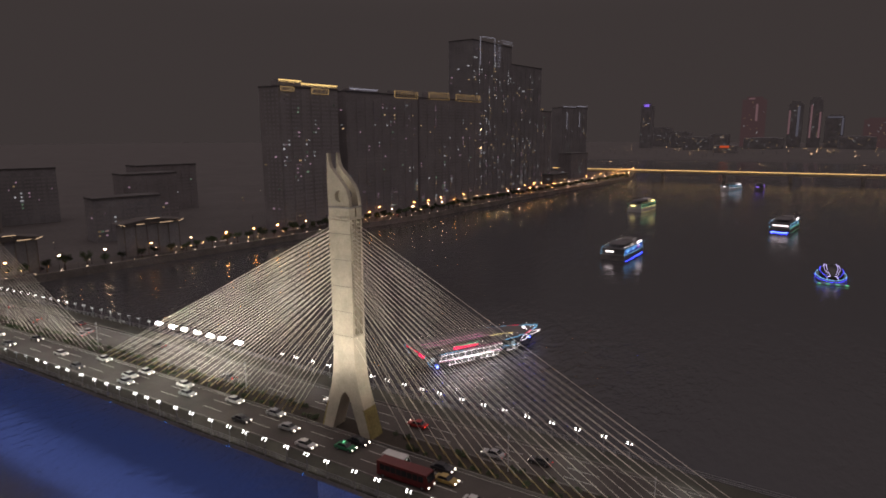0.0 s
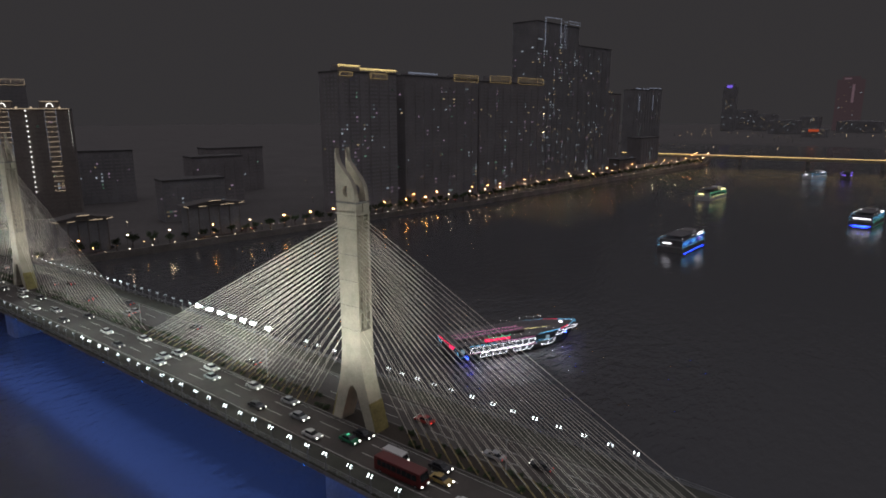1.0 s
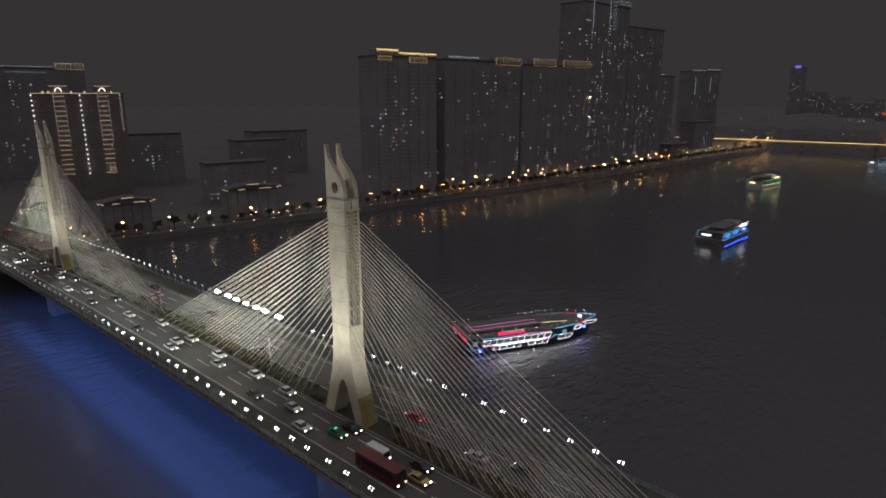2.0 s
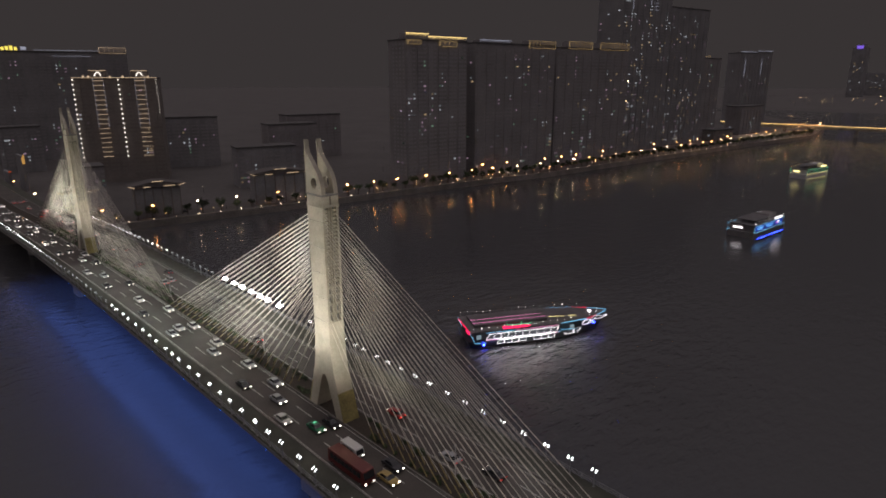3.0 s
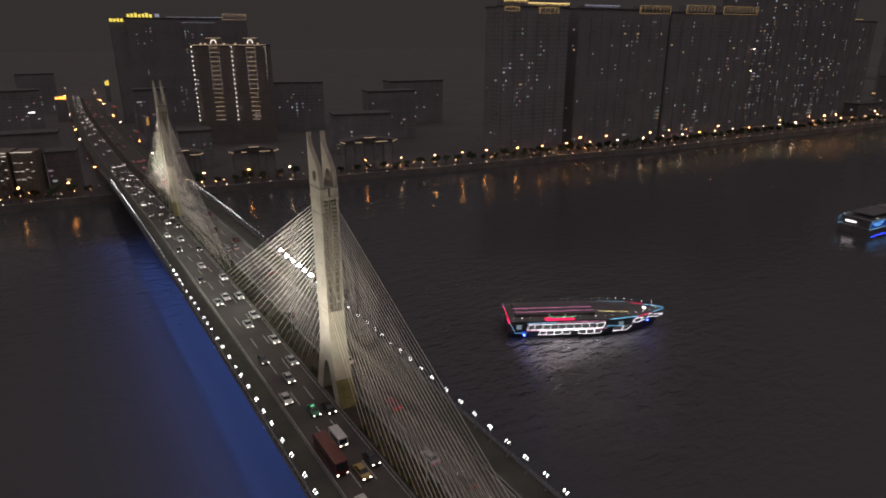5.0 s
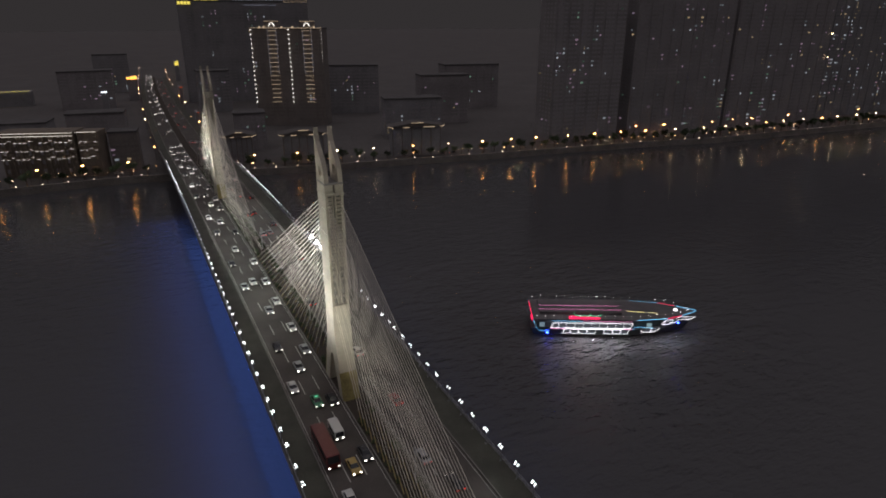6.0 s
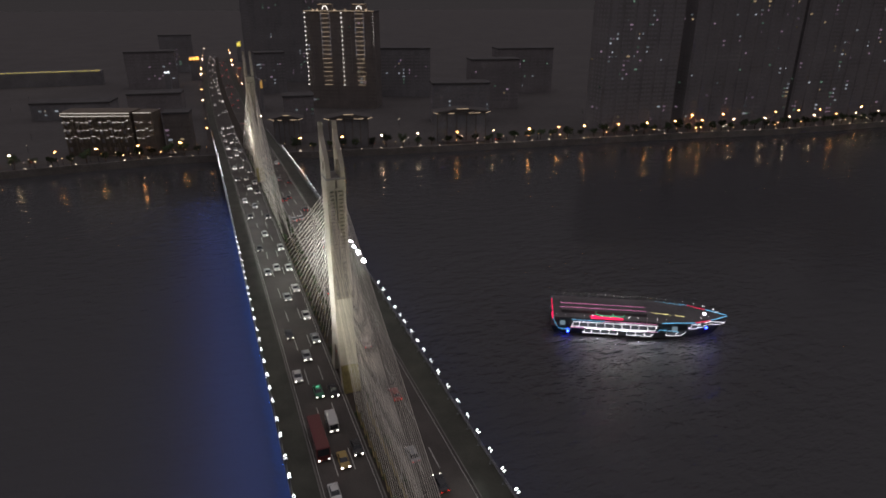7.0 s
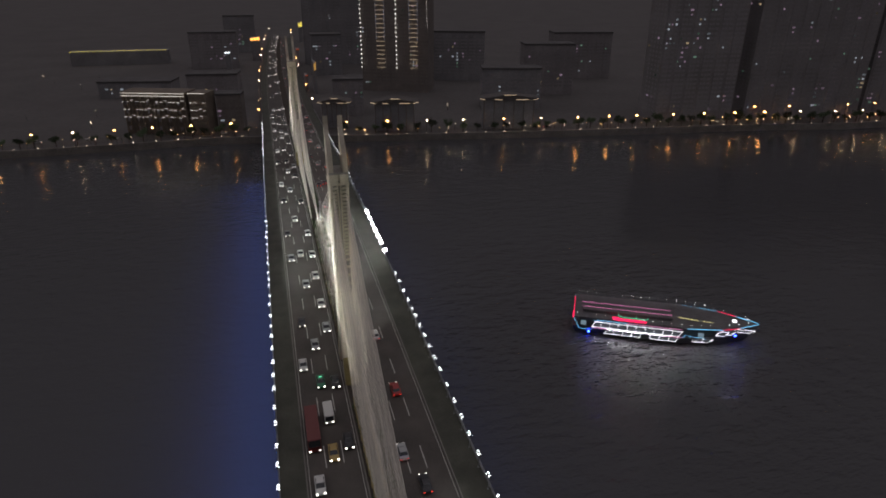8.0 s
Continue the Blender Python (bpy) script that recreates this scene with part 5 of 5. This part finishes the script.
def street_lamp(name, label, height, mat, globe):
    top = thing(name, label, "street lamp", group="quay lamps")
    bm = B()
    tube(bm, (0, 0, 0), (0, 0, height), 0.12, 0.07, 7)
    box(bm, -0.2, 0.2, -0.2, 0.2, 0, 0.4)
    part("pole", bm, DARK_STEEL, top)
    bm = B()
    if globe:
        ball(bm, (0, 0, height + 0.3), 0.15)
    else:
        tube(bm, (0, 0, height), (0, -0.85, height + 0.34), 0.05, n=5)
        part("arm", bm, DARK_STEEL, top)
        bm = B()
        # an added hood keeps the lamp's light off the facades, open to the river
        box(bm, -0.65, 0.65, -1.42, -0.8, height + 0.22, height + 0.3)
        box(bm, -0.65, 0.65, -0.86, -0.8, height - 0.25, height + 0.22)
        part("hood", bm, DARK_STEEL, top)
        bm = B()
        box(bm, -0.52, 0.52, -1.32, -0.88, height - 0.24, height + 0.2)
    part("lamp", bm, mat, top, "glowing lamp")
    return top


KINDS = [street_lamp("quay_lamp", "amber globe lamp on the embankment", 3.6, AMBER, True), street_lamp("quay_lamp", "warm globe lamp on the embankment", 4.2, WARM, True),
         street_lamp("road_lamp", "tall road lamp with a warm white head", 9.0, COOL, False), street_lamp("road_lamp", "tall road lamp with an amber head", 9.0, ROAD_AMBER, False)]
first = [True] * 4


def put_lamp(k, x, y):
    m = pose(x, y, LAND)
    if first[k]:
        KINDS[k].matrix_basis = m
        first[k] = False
    else:
        copy_thing(KINDS[k], m)


x = -340.0
while x < 1100:
    if not -22 < x < 22:
        put_lamp(rng.choice((0, 0, 1)), x, shore_y(x) + rng.choice((2.6, 3.2, 9.0, 13.0)))
    x += rng.uniform(3.5, 9.5) if x < 420 else rng.uniform(6.0, 14.0)
x = -350.0
while x < 1120:
    if not -24 < x < 24:
        put_lamp(rng.choice((3, 3, 2)), x, shore_y(x) + 5.0)
        if rng.random() < 0.4:
            put_lamp(3, x + 8, shore_y(x + 8) + 26.0)
    x += rng.uniform(20.0, 28.0)
for _ in range(70):
    x = rng.uniform(-330, 1000)
    y = shore_y(x) + rng.uniform(30, 300)
    if abs(x) > 30:
        put_lamp(rng.choice((0, 1, 1)), x, y)
for k, y in enumerate(range(345, 1100, 34)):
    put_lamp((3, 2, 0)[k % 3], bend(y) + (20.0 if k % 2 else -20.0), y)

# small lamps set on the embankment wall
bm = B()
box(bm, -0.12, 0.12, -0.12, 0.12, 0.0, 0.35)
base = mesh("wall_lamp", bm, DARK_STEEL)
bm = B()
box(bm, -0.38, 0.38, -0.1, 0.1, 0.35, 0.5)
tube_lamp = mesh("lamp", bm, WALL_LED)
x = -330.0
while x < 960:
    if abs(x) > 22:
        lamp = part("wall_lamp", base, DARK_STEEL, m=pose(x, shore_y(x) + 0.6, LAND + 0.9))
        tagged(lamp, "small white lamp on the embankment wall", "lamp", "wall lamps")
        part("lamp", tube_lamp, WALL_LED, lamp, "white glowing tube")
    x += 13.0 if x < 420 else 17.0

for _ in range(30):
    x = rng.uniform(-320, 900)
    if abs(x) < 25:
        continue
    kind = rng.choice((6, 7, 8))
    m = pose(x, shore_y(x) + rng.choice((14.0, 17.5, 20.5)), LAND + 0.03, 0, 0, rng.choice((90, -90)))
    copy_thing(MODELS[kind], m)


def tree(seed):
    local = random.Random(seed)
    top = thing("tree", "dark leafy street tree on the embankment", "tree", group="embankment trees")
    bm = B()
    tube(bm, (0, 0, 0), (0.1, 0.05, 2.6), 0.24, 0.17, 7)
    part("trunk", bm, BARK, top)
    limbs = B()
    crown_bm = B()
    for k in range(6):
        a = 2 * math.pi * (k + local.random() * 0.6) / 6
        tip = Vector((math.cos(a) * local.uniform(1.2, 2.4), math.sin(a) * local.uniform(1.2, 2.4), local.uniform(4.0, 6.6)))
        tube(limbs, (0.1, 0.05, 2.4 + 0.15 * k), tip, 0.11, 0.03, 5)
        leaf_clump(crown_bm, tip, local.uniform(1.1, 1.7), 70, 0.34)
        leaf_clump(crown_bm, tip * 0.75 + Vector((0, 0, 1.2)), local.uniform(0.9, 1.3), 45, 0.32)
    part("branchwork", limbs, BARK, top)
    part("crown", crown_bm, LEAF, top)
    return top


TREES = [tree(k) for k in range(4)]
fresh = [True] * 4
x = -300.0
while x < 1000:
    if abs(x) > 24:
        k = rng.randrange(4)
        s = rng.uniform(0.8, 1.35)
        m = pose(x, shore_y(x) + 6.2 + rng.uniform(-1, 1), LAND, 0, 0, rng.uniform(0, 360)) @ Matrix.Scale(s, 4)
        if fresh[k]:
            TREES[k].matrix_basis = m
            fresh[k] = False
        else:
            ob = copy_thing(TREES[k], pose(0, 0, 0))
            ob.matrix_basis = m
    x += rng.uniform(7.0, 12.0)

# ---------------------------------------------------------------- the far bridge and the far city

far = thing("far_bridge", "distant low bridge edged with a golden light line", "bridge", kind="structure")
FA, FB = Vector((985.0, 330.0, -4.0)), Vector((1052.0, -520.0, -4.0))
along = (FB - FA).normalized()
bm = B()
tube(bm, FA - Vector((0, 0, 1.6)), FB - Vector((0, 0, 1.6)), 4.0, n=4)
part("deck", bm, GREY_CONCRETE, far)
bm = B()
bar(bm, FA + Vector((-5.2, 0, 1.0)), FB + Vector((-5.2, 0, 1.0)), 0.5)
part("light_line", bm, BRIDGE_GOLD, far, "golden light line")
L = (FB - FA).length
for k in range(1, 9):
    p = FA + along * (L * k / 9)
    bm = B()
    tube(bm, (p.x, p.y, WATER - 2), (p.x, p.y, -7.0), 3.0, n=10)
    part("pier", bm, GREY_CONCRETE, far)
bm = B()
ball(bm, (0, 0, 14.0), 0.35)
fl = mesh("lamp", bm, FAR_LAMP)
bm = B()
tube(bm, (0, 0, 0), (0, 0, 13.6), 0.25, 0.15, 6)
fp = mesh("lamp_post", bm, DARK_STEEL)
for k in range(19):
    p = FA + along * (8 + k * (L - 16) / 18)
    post = part("lamp_post", fp, DARK_STEEL, far, m=pose(p.x + 3, p.y, p.z))
    part("lamp", fl, WARM, post, "warm lamp")


def far_tower(x, y, w, h, label, lines, wall_glow=None):
    top = thing("far_tower", label, "building", pose(x, y, LAND, 0, 0, -90), "far city towers")
    bm = B()
    box(bm, -w / 2, w / 2, 0, w, 0, h)
    box(bm, -w / 3, w / 3, w * 0.2, w * 0.8, h, h * 1.06)
    part("wall", bm, wall_glow or FACADE_B, top)
    for mat, fx, z0, z1, ww in lines:
        bm = B()
        box(bm, fx * w - ww, fx * w + ww, -1.5, -0.5, z0 * h, z1 * h)
        part("light_strip", bm, mat, top, "vertical light strip")
    for _ in range(12):
        part("lit_window", LIT[rng.choice(("warm", "white")), 3.0], WIN_WARM, top, m=pose(rng.uniform(-0.45, 0.45) * w, -0.6, rng.uniform(0.1, 0.95) * h) @ Matrix.Scale(1.6, 4))
    return top


far_tower(3300, 200, 100, 225, "far tower whose walls glow dusky pink in place of floodlight", ((PINK_STRIP, 0.15, 0.55, 0.9, 5.0), (PINK_STRIP, -0.1, 1.0, 1.03, 14.0)), PINK_WALL_GLOW)
far_tower(3300, 20, 60, 200, "far tower with pale vertical light strips", ((PINK_STRIP, -0.4, 0.3, 0.85, 4.0), (FAR_COOL, 0.2, 0.25, 0.95, 5.0)))
far_tower(3300, -60, 55, 215, "far tower with pale vertical light strips", ((PINK_STRIP, -0.3, 0.2, 0.9, 4.0), (PINK_STRIP, 0.35, 0.2, 0.75, 4.0)), )
far_tower(3300, -140, 75, 140, "far tower with a white lit top", ((FAR_COOL, 0.0, 0.95, 1.0, 30.0), (FAR_COOL, 0.4, 0.4, 0.95, 4.0)))
far_tower(3300, -300, 90, 125, "far tower whose walls glow dusky pink in place of floodlight", (), PINK_WALL_GLOW)
far_tower(3300, -560, 70, 160, "far tower whose walls glow dusky pink in place of floodlight", ((PINK_STRIP, 0.0, 0.2, 0.9, 4.0),), PINK_WALL_GLOW)
for x, y, w, h in ((3000, 480, 90, 70), (3200, 620, 110, 90), (2600, 340, 100, 50), (3300, -420, 90, 90), (3200, 330, 80, 60), (3000, -220, 130, 50), (2900, 120, 150, 45)):
    far_tower(x, y, w, h, "far dark city block with a few lit windows", ())
blue_top = far_tower(2900, 610, 50, 190, "far tower with a blue lit top", ((FAR_VIOLET, 0.0, 0.98, 1.04, 11.0),))
sign = far_tower(2300, 200, 70, 26, "low far building with a glowing red sign", ((RED_PANEL, 0.0, 0.7, 1.0, 15.0),))
bm = B()
ball(bm, (0, 0, 12.0), 0.6)
city_lamp = mesh("lamp", bm, FAR_LAMP)
bm = B()
tube(bm, (0, 0, 0), (0, 0, 11.0), 0.3, n=5)
cp = mesh("pole", bm, DARK_STEEL)
for k in range(130):
    x = rng.uniform(1200, 3000)
    y = rng.uniform(-700, 900)
    if x < 1820 and y < 900:
        x = rng.uniform(1830, 2800)
    lamp = part("city_lamp", cp, DARK_STEEL, m=pose(x, y, LAND))
    tagged(lamp, "far city street lamp", "street lamp", "far city lamps")
    part("lamp", city_lamp, FAR_LAMP, lamp, "glowing lamp")
